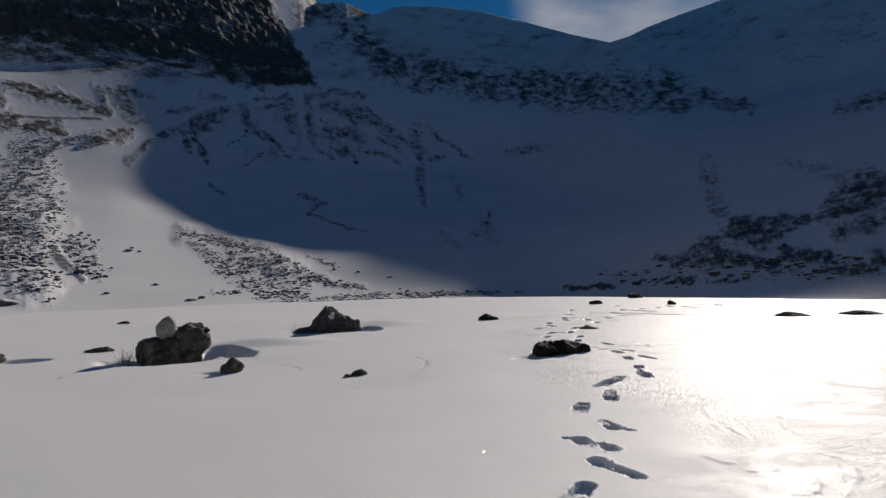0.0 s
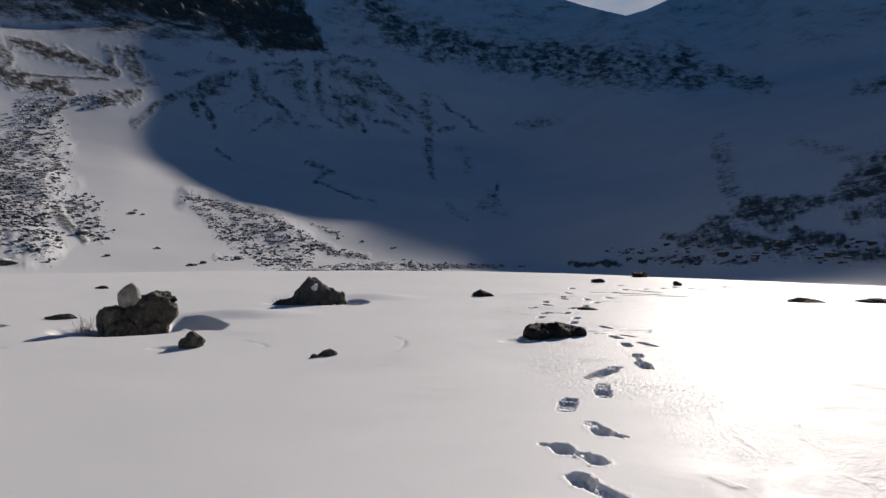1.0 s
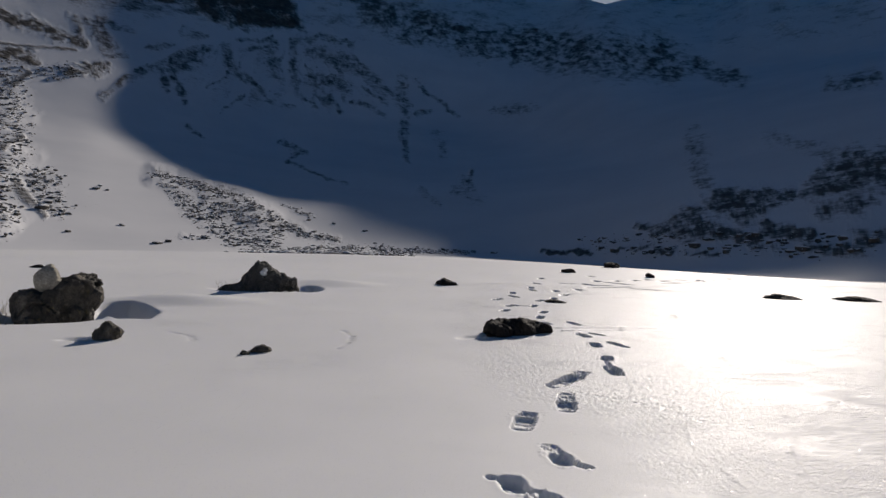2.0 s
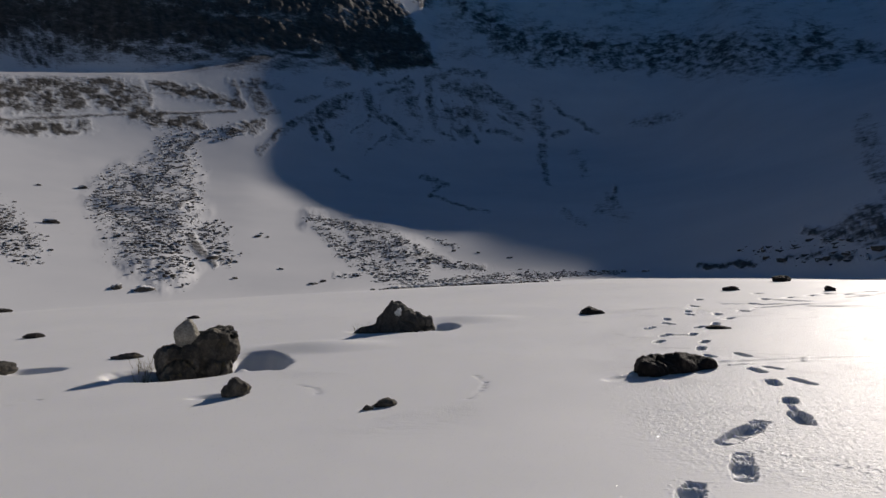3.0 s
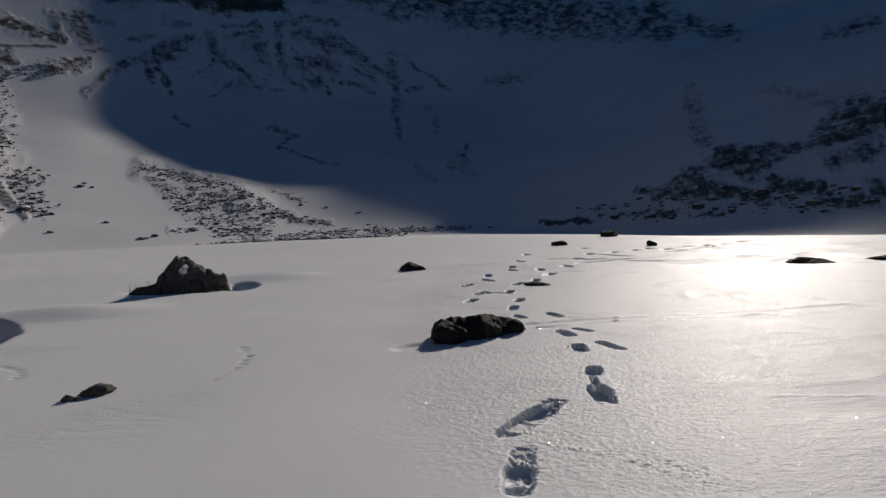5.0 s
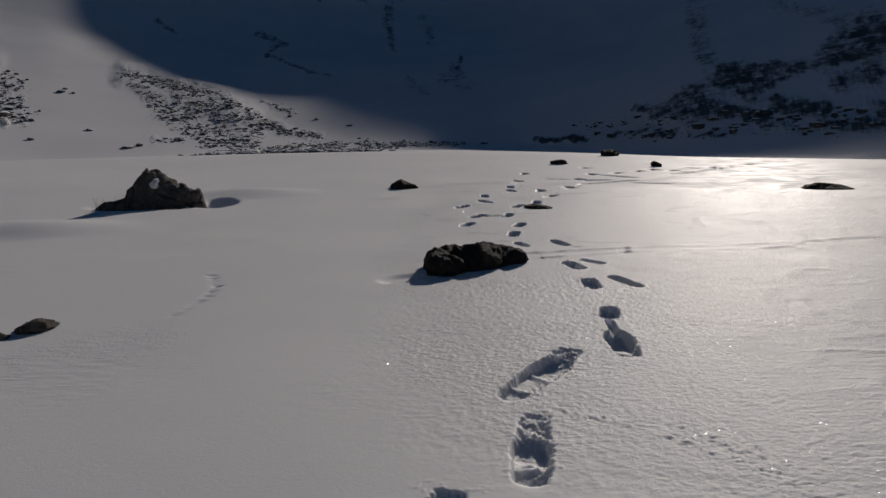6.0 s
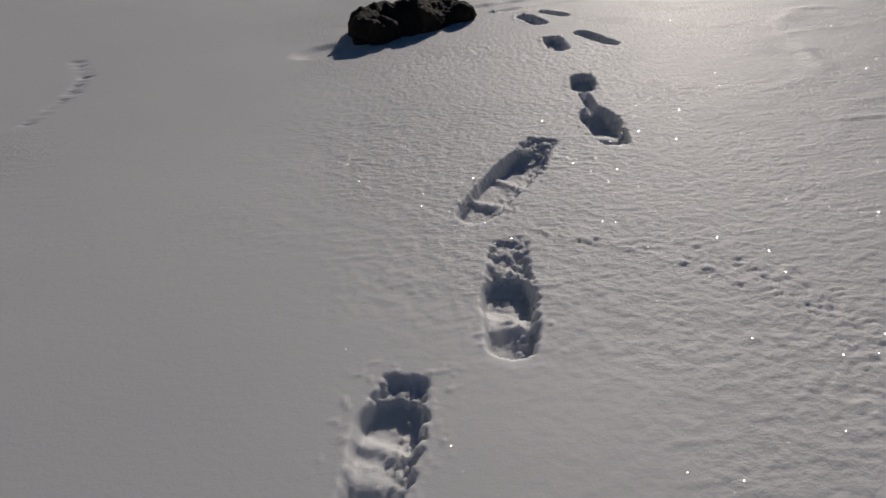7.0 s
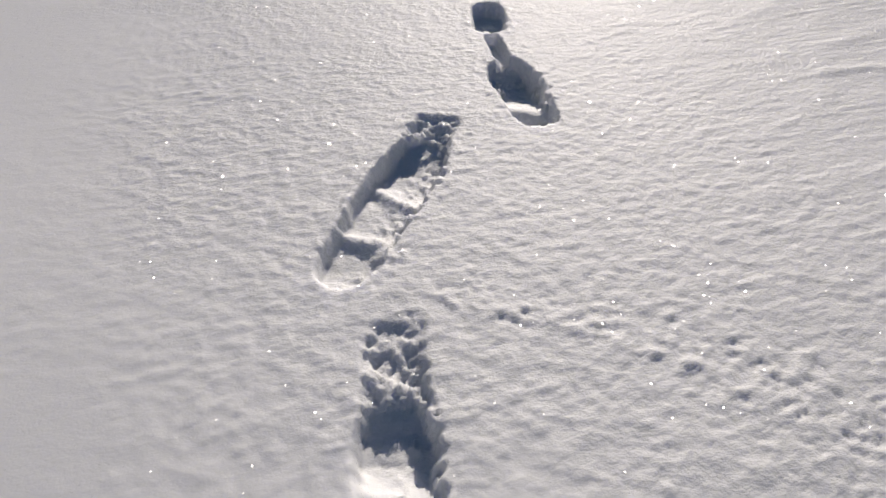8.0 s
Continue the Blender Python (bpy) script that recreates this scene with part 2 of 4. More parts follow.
# The skyline: bearing and angle above the eye; the outer ones with their distance.
SKYLINE_LEFT = [(-180, 11, 420), (-75, 25, 270), (-43, 26, 252), (-33, 26, 271), (-25, 26, 320), (-18, 25, 350), (-14, 23.3, 372), (-11.5, 21.5, 368), (-10.2, 20.15, 372)]
SKYLINE = [
    (-7.9, 20.2), (-6.1, 19.45), (-5.4, 19.33), (-4.3, 19.79), (-2.9, 19.95), (0.4, 19.78), (3.2, 19.4), (6.8, 18.47), (10.0, 17.46), (12.2, 16.83),
    (13.5, 16.47), (14.9, 16.76), (16.6, 17.36), (18.7, 17.88), (21.6, 18.45),
]
SKYLINE_RIGHT = [(24, 19.3, 440), (27, 20.0, 440), (32, 20.4, 420), (60, 24, 330), (180, 11, 420)]
# Where the ridge's shadow ends on the slopes opposite: offset across the sun's way, height above the sun's slant through the middle.
SHADOW_EDGE = [
    (-260, 60), (-209, 22), (-197, 8.9), (-174, 2.2), (-157, -5.7), (-148, -11), (-140, -16), (-134, -18.5), (-121, -23.2), (-103, -25.4), (-85, -25.7), (-75.5, -27),
    (-66, -29.5), (-57, -31.3), (-48, -32), (-40, -30.6), (-33, -28.5), (-22, -22), (-8, -14), (60, -11),
]


def skyline_rows():
    """The skyline with the distance at which the ridge casts its shadow along the edge above."""
    edge, out = np.array(SHADOW_EDGE), []
    far = np.arange(300, 620, 1.0)
    for b, e in SKYLINE:
        off = radians(b - SUN_AZ)
        over = EYE_H + far * (math.tan(radians(e)) - math.cos(off) * math.tan(radians(SUN_EL)))
        miss = np.abs(over - np.interp(far * math.sin(off), edge[:, 0], edge[:, 1])) + 0.004 * np.abs(far - 430)
        out.append((b, e, float(far[int(np.argmin(miss))])))
    return np.array(SKYLINE_LEFT + out + SKYLINE_RIGHT)


RIDGE = skyline_rows()


def ridge_distance(a):
    return np.interp(a, RIDGE[:, 0], RIDGE[:, 2])


def height_table():
    bearings = np.arange(-180, 180.01, 0.125)
    logr = np.linspace(math.log(6), math.log(900), 520)
    rr = np.exp(logr)
    knots = np.array(BOWL, float)
    cols = []
    kernel = np.exp(-0.5 * (np.arange(-24, 25) / 8.0) ** 2)
    kernel /= kernel.sum()
    for k in range(1, 7):
        v = np.interp(bearings, knots[:, 0], knots[:, k])
        cols.append(np.convolve(np.pad(v, 24, mode="edge"), kernel, "valid"))
    cols += [ridge_distance(bearings), np.interp(bearings, RIDGE[:, 0], RIDGE[:, 1])]
    table = np.empty((len(bearings), len(rr)))
    wide = np.exp(-0.5 * (np.arange(-9, 10) / 3.5) ** 2)
    wide /= wide.sum()
    broad = np.exp(-0.5 * (np.arange(-36, 37) / 13.0) ** 2)
    broad /= broad.sum()
    for n, a in enumerate(bearings):
        rt, et, rm, em, rc, ec, rs, es = (c[n] for c in cols)
        crest = (24.5 - 0.02 * max(a, 0) * 3.3) if abs(a) < 90 else 26.0
        z = [EYE_H + r * math.tan(radians(e)) for r, e in ((rt, et), (rm, em), (rc, ec), (rs, es))]
        bench = float((1 - smooth(-40, -22, a)) * (1 - smooth(60, 75, -a)))
        r0 = [0, crest, rt, rm, rc, rc + 1 + 32 * bench, rs, rs * 1.045, rs * 1.3, 900]
        z0 = [0, 0, *z[:2], EYE_H + rc * math.tan(radians(ec - 0.5 * bench)), z[2] + (rc + 32 * bench) * math.tan(radians(ec - 0.65 * bench)) - rc * math.tan(radians(ec)), z[3], z[3] + 0.3, z[3] * 0.8, z[3] * 0.35]
        v = np.interp(rr, r0, z0)
        tight = np.convolve(np.pad(v, 9, mode="edge"), wide, "valid")
        loose = np.convolve(np.pad(v, 36, mode="edge"), broad, "valid")
        blend = smooth(50, 85, rr) * (1 - smooth(190 - 40 * bench, 250 - 60 * bench, rr))
        keen = smooth(0.72, 0.84, rr / rs)
        table[n] = (tight * (1 - blend) + loose * blend) * (1 - keen) + v * keen
    return bearings, logr, table


BEARINGS, LOGR, TABLE = height_table()


def base_height(x, y):
    """The land without its small relief."""
    a, r = np.degrees(np.arctan2(x, y)), np.hypot(x, y)
    u = np.clip((a + 180) / 0.125, 0, len(BEARINGS) - 1.001)
    v = np.clip((np.log(np.maximum(r, 6.0)) - LOGR[0]) / (LOGR[1] - LOGR[0]), 0, len(LOGR) - 1.001)
    i, j = u.astype(int), v.astype(int)
    fu, fv = u - i, v - j
    top = TABLE[i, j] * (1 - fv) + TABLE[i, j + 1] * fv
    low = TABLE[i + 1, j] * (1 - fv) + TABLE[i + 1, j + 1] * fv
    return top * (1 - fu) + low * fu


def strokes(a, e, lines):
    """How deep each place (bearing, angle) lies inside tapering strokes: 1 on their middle, 0 outside."""
    best = np.zeros_like(a)
    for a0, e0, w0, a1, e1, w1 in lines:
        lo, hi = min(a0, a1) - 2.2 * max(w0, w1), max(a0, a1) + 2.2 * max(w0, w1)
        near = (a > lo) & (a < hi)
        if not near.any():
            continue
        pa, pe = a[near] - a0, e[near] - e0
        da, de = a1 - a0, e1 - e0
        s = np.clip((pa * da + pe * de) / (da * da + de * de + 1e-9), 0, 1)
        d = np.hypot(pa - s * da, pe - s * de) / (w0 + (w1 - w0) * s)
        best[near] = np.maximum(best[near], 1 - smooth(0.3, 2.0, d))
    return best


# Bare rock on the slopes, as strokes of bearing, angle above the eye and half width.
RIBS_A = [
    (-24.3, 7.7, 0.2, -22.4, 9.4, 0.16), (-22.4, 9.4, 0.16, -20.7, 10.3, 0.32), (-20.7, 10.3, 0.36, -18.2, 11.2, 0.61), (-18.2, 11.2, 0.48, -17.2, 11.9, 0.2),
    (-20.6, 10.0, 0.24, -20.1, 8.5, 0.2), (-19.8, 9.8, 0.28, -18.9, 7.8, 0.16), (-15.6, 10.4, 0.12, -17.4, 8.9, 0.12), (-15.9, 10.9, 0.24, -14.4, 9.9, 0.24),
    (-14.4, 9.9, 0.24, -12.9, 8.9, 0.16), (-16.1, 12.0, 0.24, -15.8, 11.2, 0.24), (-14.9, 8.4, 0.12, -16.2, 7.3, 0.12), (-26.5, 13.0, 0.2, -22.6, 12.6, 0.16),
    (-24.8, 12.6, 0.56, -24.1, 11.2, 0.4), (-26.2, 12.6, 0.24, -25.9, 11.3, 0.2),
]
RIBS_B = [
    (-24.1, 10.5, 0.16, -22.8, 10.6, 0.16), (-19.2, 12.9, 0.24, -17.5, 12.4, 0.24), (-21.5, 11.6, 0.2, -19.6, 11.6, 0.2), (-15.2, 12.7, 0.16, -12.8, 13.1, 0.16),
    (-14.3, 12.2, 0.12, -13.1, 12.6, 0.12), (-12.8, 12.5, 0.32, -12.3, 10.4, 0.28), (-11.0, 12.7, 0.28, -10.7, 9.4, 0.24), (-14.9, 11.9, 0.12, -15.0, 10.9, 0.12),
    (-10.7, 13.0, 0.2, -9.1, 13.4, 0.24), (-9.1, 13.4, 0.24, -6.4, 12.9, 0.2), (-9.4, 12.2, 0.44, -5.5, 11.1, 0.44), (-9.4, 10.3, 0.48, -6.9, 9.8, 0.48),
    (-6.4, 11.6, 0.24, -3.0, 9.5, 0.2), (-5.4, 9.7, 0.16, -3.6, 8.7, 0.16), (-6.1, 8.7, 0.16, -3.8, 7.7, 0.16), (-8.0, 8.8, 0.24, -7.4, 7.9, 0.16),
]
RIBS_C = [
    (-10.8, 9.3, 0.16, -9.1, 8.0, 0.12), (-2.3, 10.5, 0.4, -2.2, 6.2, 0.32), (-2.2, 6.2, 0.2, -1.6, 4.1, 0.12), (-1.3, 10.4, 0.16, 2.1, 7.9, 0.16),
    (-1.4, 7.8, 0.2, -0.1, 8.1, 0.2), (-11.8, 5.2, 0.2, -9.5, 4.5, 0.16), (-10.2, 4.5, 0.12, -10.9, 3.8, 0.12), (-11.1, 3.7, 0.12, -6.5, 2.1, 0.14),
    (-18.7, 6.0, 0.12, -17.4, 5.2, 0.12), (3.6, 3.6, 0.16, 3.3, 2.6, 0.16), (-3.0, 9.5, 0.24, -1.8, 8.7, 0.24),
]
STAINS = [
    (20.9, 4.9, 0.6, 21.8, 2.4, 0.5), (20.6, 6.8, 0.5, 20.9, 4.9, 0.6), (26.0, 6.2, 0.4, 31.0, 4.8, 0.4),
    (0.6, 6.2, 0.36, 1.2, 4.9, 0.32), (2.3, 1.8, 0.4, 4.6, 1.3, 0.32), (-0.6, 2.0, 0.24, 1.1, 0.8, 0.24), (5.3, 8.5, 0.32, 8.4, 8.6, 0.32),
    (2.7, 2.8, 0.28, 3.7, 2.1, 0.28), (-12.9, 8.4, 0.2, -11.1, 7.9, 0.2),
]
BELT = [
    (-7.5, 17.8, 1.21, -3.9, 15.3, 1.53), (-3.0, 15.3, 1.53, 3.5, 13.8, 1.21), (3.5, 13.8, 1.21, 10.4, 13.0, 1.45), (10.4, 13.0, 1.45, 18.2, 12.2, 1.53),
    (20.6, 11.8, 0.65, 23.8, 10.6, 0.56), (29.7, 9.9, 0.48, 32.1, 10.2, 0.56), (-11.1, 19.4, 0.89, -6.6, 19.1, 0.65),
]
KNOLLS_A = [
    (18.4, -0.8, 0.32, 20.9, -0.0, 0.89), (20.9, -0.0, 0.89, 22.1, -0.3, 0.56), (22.5, 1.3, 0.69, 25.2, 0.9, 0.61), (22.7, 2.1, 0.44, 26.0, 2.1, 0.44),
    (26.0, 1.9, 0.36, 27.6, 2.3, 0.32), (22.8, -0.7, 0.36, 25.4, -1.0, 0.36), (26.1, -0.4, 0.28, 27.9, -0.7, 0.28),
    (24.9, -1.6, 0.16, 26.4, -1.6, 0.16), (17.2, -2.1, 0.16, 19.6, -2.1, 0.16), (20.6, -2.2, 0.12, 22.9, -2.2, 0.12), (16.6, -0.5, 0.16, 18.0, -0.5, 0.2),
]
KNOLLS_B = [
    (29.0, 2.7, 0.65, 31.6, 4.1, 1.05), (31.6, 4.1, 1.05, 34.7, 4.0, 1.21), (31.6, 1.5, 0.73, 29.4, 1.1, 0.4), (28.4, -1.4, 0.24, 32.0, -1.6, 0.28),
    (25.7, -1.6, 0.16, 26.5, -1.6, 0.16), (26.1, 0.1, 0.24, 28.8, -0.6, 0.24), (31.6, -0.7, 0.4, 34.7, -0.5, 0.56), (15.1, -2.1, 0.12, 18.5, -2.0, 0.12),
    (9.8, -2.7, 0.16, 13.3, -2.6, 0.2),
]
BANDS = [
    (-41.9, 11.4, 0.69, -37.8, 11.7, 0.81), (-36.7, 12.3, 0.56, -33.7, 11.5, 0.73), (-31.9, 12.8, 0.32, -26.3, 11.3, 0.28), (-41.9, 9.3, 0.32, -36.7, 9.4, 0.28),
    (-33.4, 10.3, 0.32, -29.2, 9.8, 0.44), (-49.4, 10.7, 0.73, -41.9, 11.4, 0.73), (-41.0, 13.6, 0.2, -38.9, 13.7, 0.16), (-26.7, 9.3, 0.2, -24.1, 9.6, 0.24),
]
SEAMS = [
    (-41.9, 9.7, 0.1, -33.2, 10.5, 0.1), (-33.2, 10.5, 0.1, -26.2, 10.7, 0.1), (-48.0, 9.0, 0.1, -41.9, 9.7, 0.1), (-29.2, 1.0, 0.32, -27.4, -1.0, 0.2),
    (-30.3, 3.3, 0.2, -29.2, 4.4, 0.16), (-29.9, 7.9, 0.2, -29.0, 8.8, 0.16),
]
LEDGES = [(-46, 12.9, 0.14, -33, 13.1, 0.13), (-33, 13.1, 0.13, -28, 13.2, 0.1), (-24, 8.9, 0.1, -19, 11.9, 0.12), (-19, 11.9, 0.12, -14, 13.4, 0.15), (-14, 13.6, 0.15, -7, 14.2, 0.2)]
LEFT_SCREE = [
    (-30.6, 8.1, 1.05, -30.7, 5.9, 1.13), (-31.1, 5.3, 1.61, -34.3, 4.3, 1.53), (-33.2, 4.3, 1.7, -31.8, 2.1, 2.2), (-32.0, 1.7, 2.2, -30.6, -0.8, 1.3),
    (-27.8, 1.3, 0.81, -26.8, -0.6, 0.56), (-42.3, 3.0, 1.01, -40.0, 0.8, 0.89), (-28.4, 8.9, 0.4, -26.5, 9.2, 0.4),
]
SPINE = [
    (-20.5, 2.3, 0.2, -16.3, 1.2, 0.28), (-16.3, 1.2, 0.32, -13.8, 0.4, 0.32), (-13.8, 0.4, 0.32, -11.8, -0.9, 0.32), (-11.8, -0.9, 0.32, -9.7, -1.8, 0.28),
    (-9.7, -1.8, 0.24, -6.9, -2.3, 0.2),
]
MORAINE = [
    (-19.8, 1.6, 0.32, -17.6, -0.4, 0.48), (-17.6, -0.4, 0.56, -15.0, -1.9, 0.73), (-15.0, -1.9, 0.65, -11.8, -2.9, 0.61), (-16.4, 0.4, 0.89, -11.8, -1.7, 0.81),
    (-12.3, -3.6, 0.24, -8.3, -3.4, 0.48), (-8.3, -3.4, 0.52, -2.5, -3.1, 0.36), (-2.5, -3.1, 0.24, 0.7, -3.0, 0.16), (0.7, -3.0, 0.16, 4.6, -3.0, 0.12),
    (-18.3, -2.3, 0.16, -16.8, -2.4, 0.12), (-11.0, 0.3, 0.12, -8.8, -0.5, 0.12), (-12.8, 0.0, 0.12, -11.0, -0.9, 0.12),
]
RUBBLE = [(13, -1.8, 0.3, 21, -1.0, 0.4), (14, -2.4, 0.35, 33, -1.6, 0.45), (22, -1.2, 0.3, 34, -0.6, 0.4)]


def far_land():
    """The mountains round the hollow: one sheet out to the horizon, with how bare of snow each place is."""
    az = np.concatenate([np.arange(-180, -48, 2.0), np.arange(-48, 48, 0.105), np.arange(48, 180.01, 2.0)])
    rad = np.concatenate([np.geomspace(14, 60, 60, False), np.geomspace(60, 150, 120, False), np.geomspace(150, 520, 350, False), np.geomspace(520, 900, 16)])
    a, r = np.meshgrid(az, rad, indexing="ij")
    x, y = r * np.sin(np.radians(a)), r * np.cos(np.radians(a))
    z = base_height(x, y)
    e = np.degrees(np.arctan2(z - EYE_H, r))
    wa = a + 1.2 * fbm(a * 0.9, e * 0.9, 5, 3, 0.6)
    we = e + 1.0 * fbm(a * 0.9 + 40, e * 0.9, 5, 5, 0.6)
    bare = np.zeros_like(a)
    breaks = 0.78 + 1.1 * fbm(a * 3.0, e * 3.0, 4, 13, 0.65)
    layers = ((RIBS_A, 0.72, 0.8), (RIBS_B, 0.66, 0.8), (RIBS_C, 0.64, 0.7), (STAINS, 0.5, 0.9), (KNOLLS_A, 0.88, 1.0), (KNOLLS_B, 0.84, 1.0), (BANDS, 0.9, 0.9),
              (SEAMS, 0.66, 0.25), (SPINE, 0.5, 0.6), (LEFT_SCREE, 0.2, 1.0), (MORAINE, 0.24, 1.0))
    for lines, weight, sway in layers:
        grow = 1.5 if lines is BANDS else 1.3 if weight > 0.4 and lines is not SEAMS else 1.0
        there = strokes(a + sway * (wa - a), e + sway * (we - e), [(p, q, w * grow, s, t, v * grow) for p, q, w, s, t, v in lines])
        if lines is BANDS:
            there = there * (0.95 + 1.7 * fbm(a * 1.3, e * 3.8, 4, 19, 0.6))
        bare = np.maximum(bare, weight * there * (breaks if weight > 0.4 and lines is not SEAMS else 1))
    # small ribs that fan out below the cliff
    spread, fall = np.degrees(np.arctan2(wa + 12.0, 18.0 - we)), np.hypot(wa + 12.0, 18.0 - we)
    ribs = 1 - 2 * np.abs(fbm(spread * 0.16, fall * 0.14, 4, 15, 0.55)) / 0.32
    fan = np.exp(-(((a + 10.5) / 9.5) ** 4) - ((e - 10.2) / 2.6) ** 4) * (0.25 + 0.65 * vnoise(a * 0.35, e * 0.5, 17))
    bare = np.maximum(bare, 0.7 * fan * smooth(0.05, 0.85, ribs))
    bare *= 1 - 0.85 * strokes(wa * 0.3 + a * 0.7, we * 0.3 + e * 0.7, LEDGES)
    foot = 15.3 - 1.5 * smooth(-18.6, -17.6, wa)
    cliff = smooth(-0.5, 0.5, we - foot + 1.0 * fbm(a * 0.5, e * 0.1, 4, 11)) * (1 - smooth(-0.5, 0.5, wa + 10.6 + 0.68 * (we - 15)))
    bare = np.maximum(bare, cliff * (0.98 + 0.4 * fbm(a * 1.1, e * 1.3, 5, 21, 0.6) - 0.26 * smooth(0.55, 0.8, vnoise(a * 0.5, e * 2.2, 22))))
    under = np.exp(-(((e - 15.0) / 1.4) ** 2)) * (1 - smooth(-17, -14, a))
    bare = np.maximum(bare, under * (0.62 + 1.1 * fbm(a * 0.8, e * 3.5, 4, 23)))
    # a belt of broken ground across the upper slopes beyond the cliff, thin scrub above it
    belt = strokes(a + 1.3 * (wa - a), e + 1.3 * (we - e), BELT)
    bare = np.maximum(bare, belt * (0.56 + 1.25 * fbm(a * 1.9 + e * 0.6, e * 3.6 - a * 0.4, 5, 27, 0.66)))
    upper = smooth(11.5, 14.5, we + 2.0 * fbm(a * 0.16, e * 0.2, 3, 25)) * smooth(-11.6, -10.4, wa)
    bare = np.maximum(bare, upper * (0.27 + 0.75 * fbm(a * 0.75 + e * 0.3, e * 2.2 - a * 0.25, 5, 26, 0.6)))
    bare[(r < 36)] = 0
    rough = smooth(0.2, 0.6, bare)
    crag = np.abs(fbm(x * 0.09, y * 0.09 + z * 0.12, 6, 31, 0.55))
    ridge = smooth(0.78, 0.92, r / ridge_distance(a)) * smooth(-13, -9.5, a) * (1 - smooth(40, 60, a))
    swell = rough * (0.12 + cliff + 0.5 * upper) * (4.0 * crag + 2.5 * fbm(x * 0.5, y * 0.5, 4, 41)) + 1.2 * fbm(x * 0.03, y * 0.03, 4, 51) * smooth(40, 90, r)
    z = z + (r / 250) * swell * (1 - 0.94 * ridge)
    # the moraine's spine and the hump under the scree
    spine = strokes(wa * 0.4 + a * 0.6, we * 0.4 + e * 0.6, [(p, q, w * 3.2, s, t, v * 3.2) for p, q, w, s, t, v in SPINE[:3]]) * smooth(-9.5, -14.5, a)
    hump = strokes(wa, we, LEFT_SCREE[1:4])
    z = z + spine * (0.42 + 0.5 * fbm(x * 0.15, y * 0.15, 3, 53)) + hump * (0.5 + 1.4 * fbm(x * 0.12, y * 0.12, 3, 55))
    inner = np.maximum(np.abs(x), np.abs(y))
    z = z - 0.5 * (1 - smooth(28.5, 31, inner))
    return x, y, z, bare


def grid_object(name, x, y, z, material, layer="", bare=None):
    rows, cols = x.shape
    idx = np.arange(rows * cols).reshape(rows, cols)
    quads = np.stack([idx[:-1, :-1], idx[:-1, 1:], idx[1:, 1:], idx[1:, :-1]], -1).reshape(-1, 4)
    co = np.stack([x, y, z], -1).reshape(-1, 3)
    n = np.cross(co[quads[0, 1]] - co[quads[0, 0]], co[quads[0, 3]] - co[quads[0, 0]])
    if n[2] < 0:
        quads = quads[:, ::-1]
    me = bpy.data.meshes.new(name)
    me.vertices.add(len(co))
    me.vertices.foreach_set("co", co.astype(np.float32).ravel())
    me.loops.add(quads.size)
    me.loops.foreach_set("vertex_index", np.ascontiguousarray(quads).astype(np.int32).ravel())
    me.polygons.add(len(quads))
    me.polygons.foreach_set("loop_start", np.arange(0, quads.size, 4, dtype=np.int32))
    me.polygons.foreach_set("use_smooth", np.ones(len(quads), bool))
    if bare is not None:
        at = me.attributes.new(layer, "FLOAT", "POINT")
        at.data.foreach_set("value", bare.astype(np.float32).ravel())
    me.update(calc_edges=True)
    me.materials.append(material)
    return new(name, me)


# Holes trodden into the snow: from x, y to x, y, half width, depth, how crumbled.
STEPS_NEAR = [(2.69, 8.45, 2.705, 8.6, 0.034, 0.07, 0.1), (2.73, 8.7, 2.77, 8.84, 0.072, 0.11, 0.2)]
# Clear bootprints: heel x, y, toe x, y, half width, depth, length dragged beyond the toe, how crumbled, where ridges of snow cross the sole.
BOOTS = [
    (1.945, 6.765, 2.02, 7.15, 0.092, 0.075, 0.22, 1.0, (0.4,)),
    (1.945, 7.47, 2.325, 8.03, 0.1, 0.076, 0.13, 0.8, (0.3, 0.58)),
    (2.655, 7.98, 2.685, 8.42, 0.09, 0.09, 0.0, 0.6, (0.35,)),
    (1.545, 6.3, 1.655, 6.69, 0.092, 0.062, 0.08, 1.0, (0.35, 0.62)),
]
STEPS_MID = [
    (1.68, 6.0, 1.72, 5.86, 0.06, 0.04, 1.0), (1.72, 5.82, 1.73, 5.73, 0.078, 0.09, 0.3), (1.76, 5.72, 1.85, 5.65, 0.038, 0.06, 0.3),
    (1.28, 5.47, 1.29, 5.45, 0.035, 0.04, 0.3), (1.38, 5.43, 1.4, 5.32, 0.08, 0.09, 0.3), (1.44, 5.3, 1.53, 5.22, 0.055, 0.04, 1.0), (1.55, 5.2, 1.57, 5.13, 0.075, 0.09, 0.2),
    (1.4, 4.87, 1.42, 4.76, 0.078, 0.08, 0.4),
]
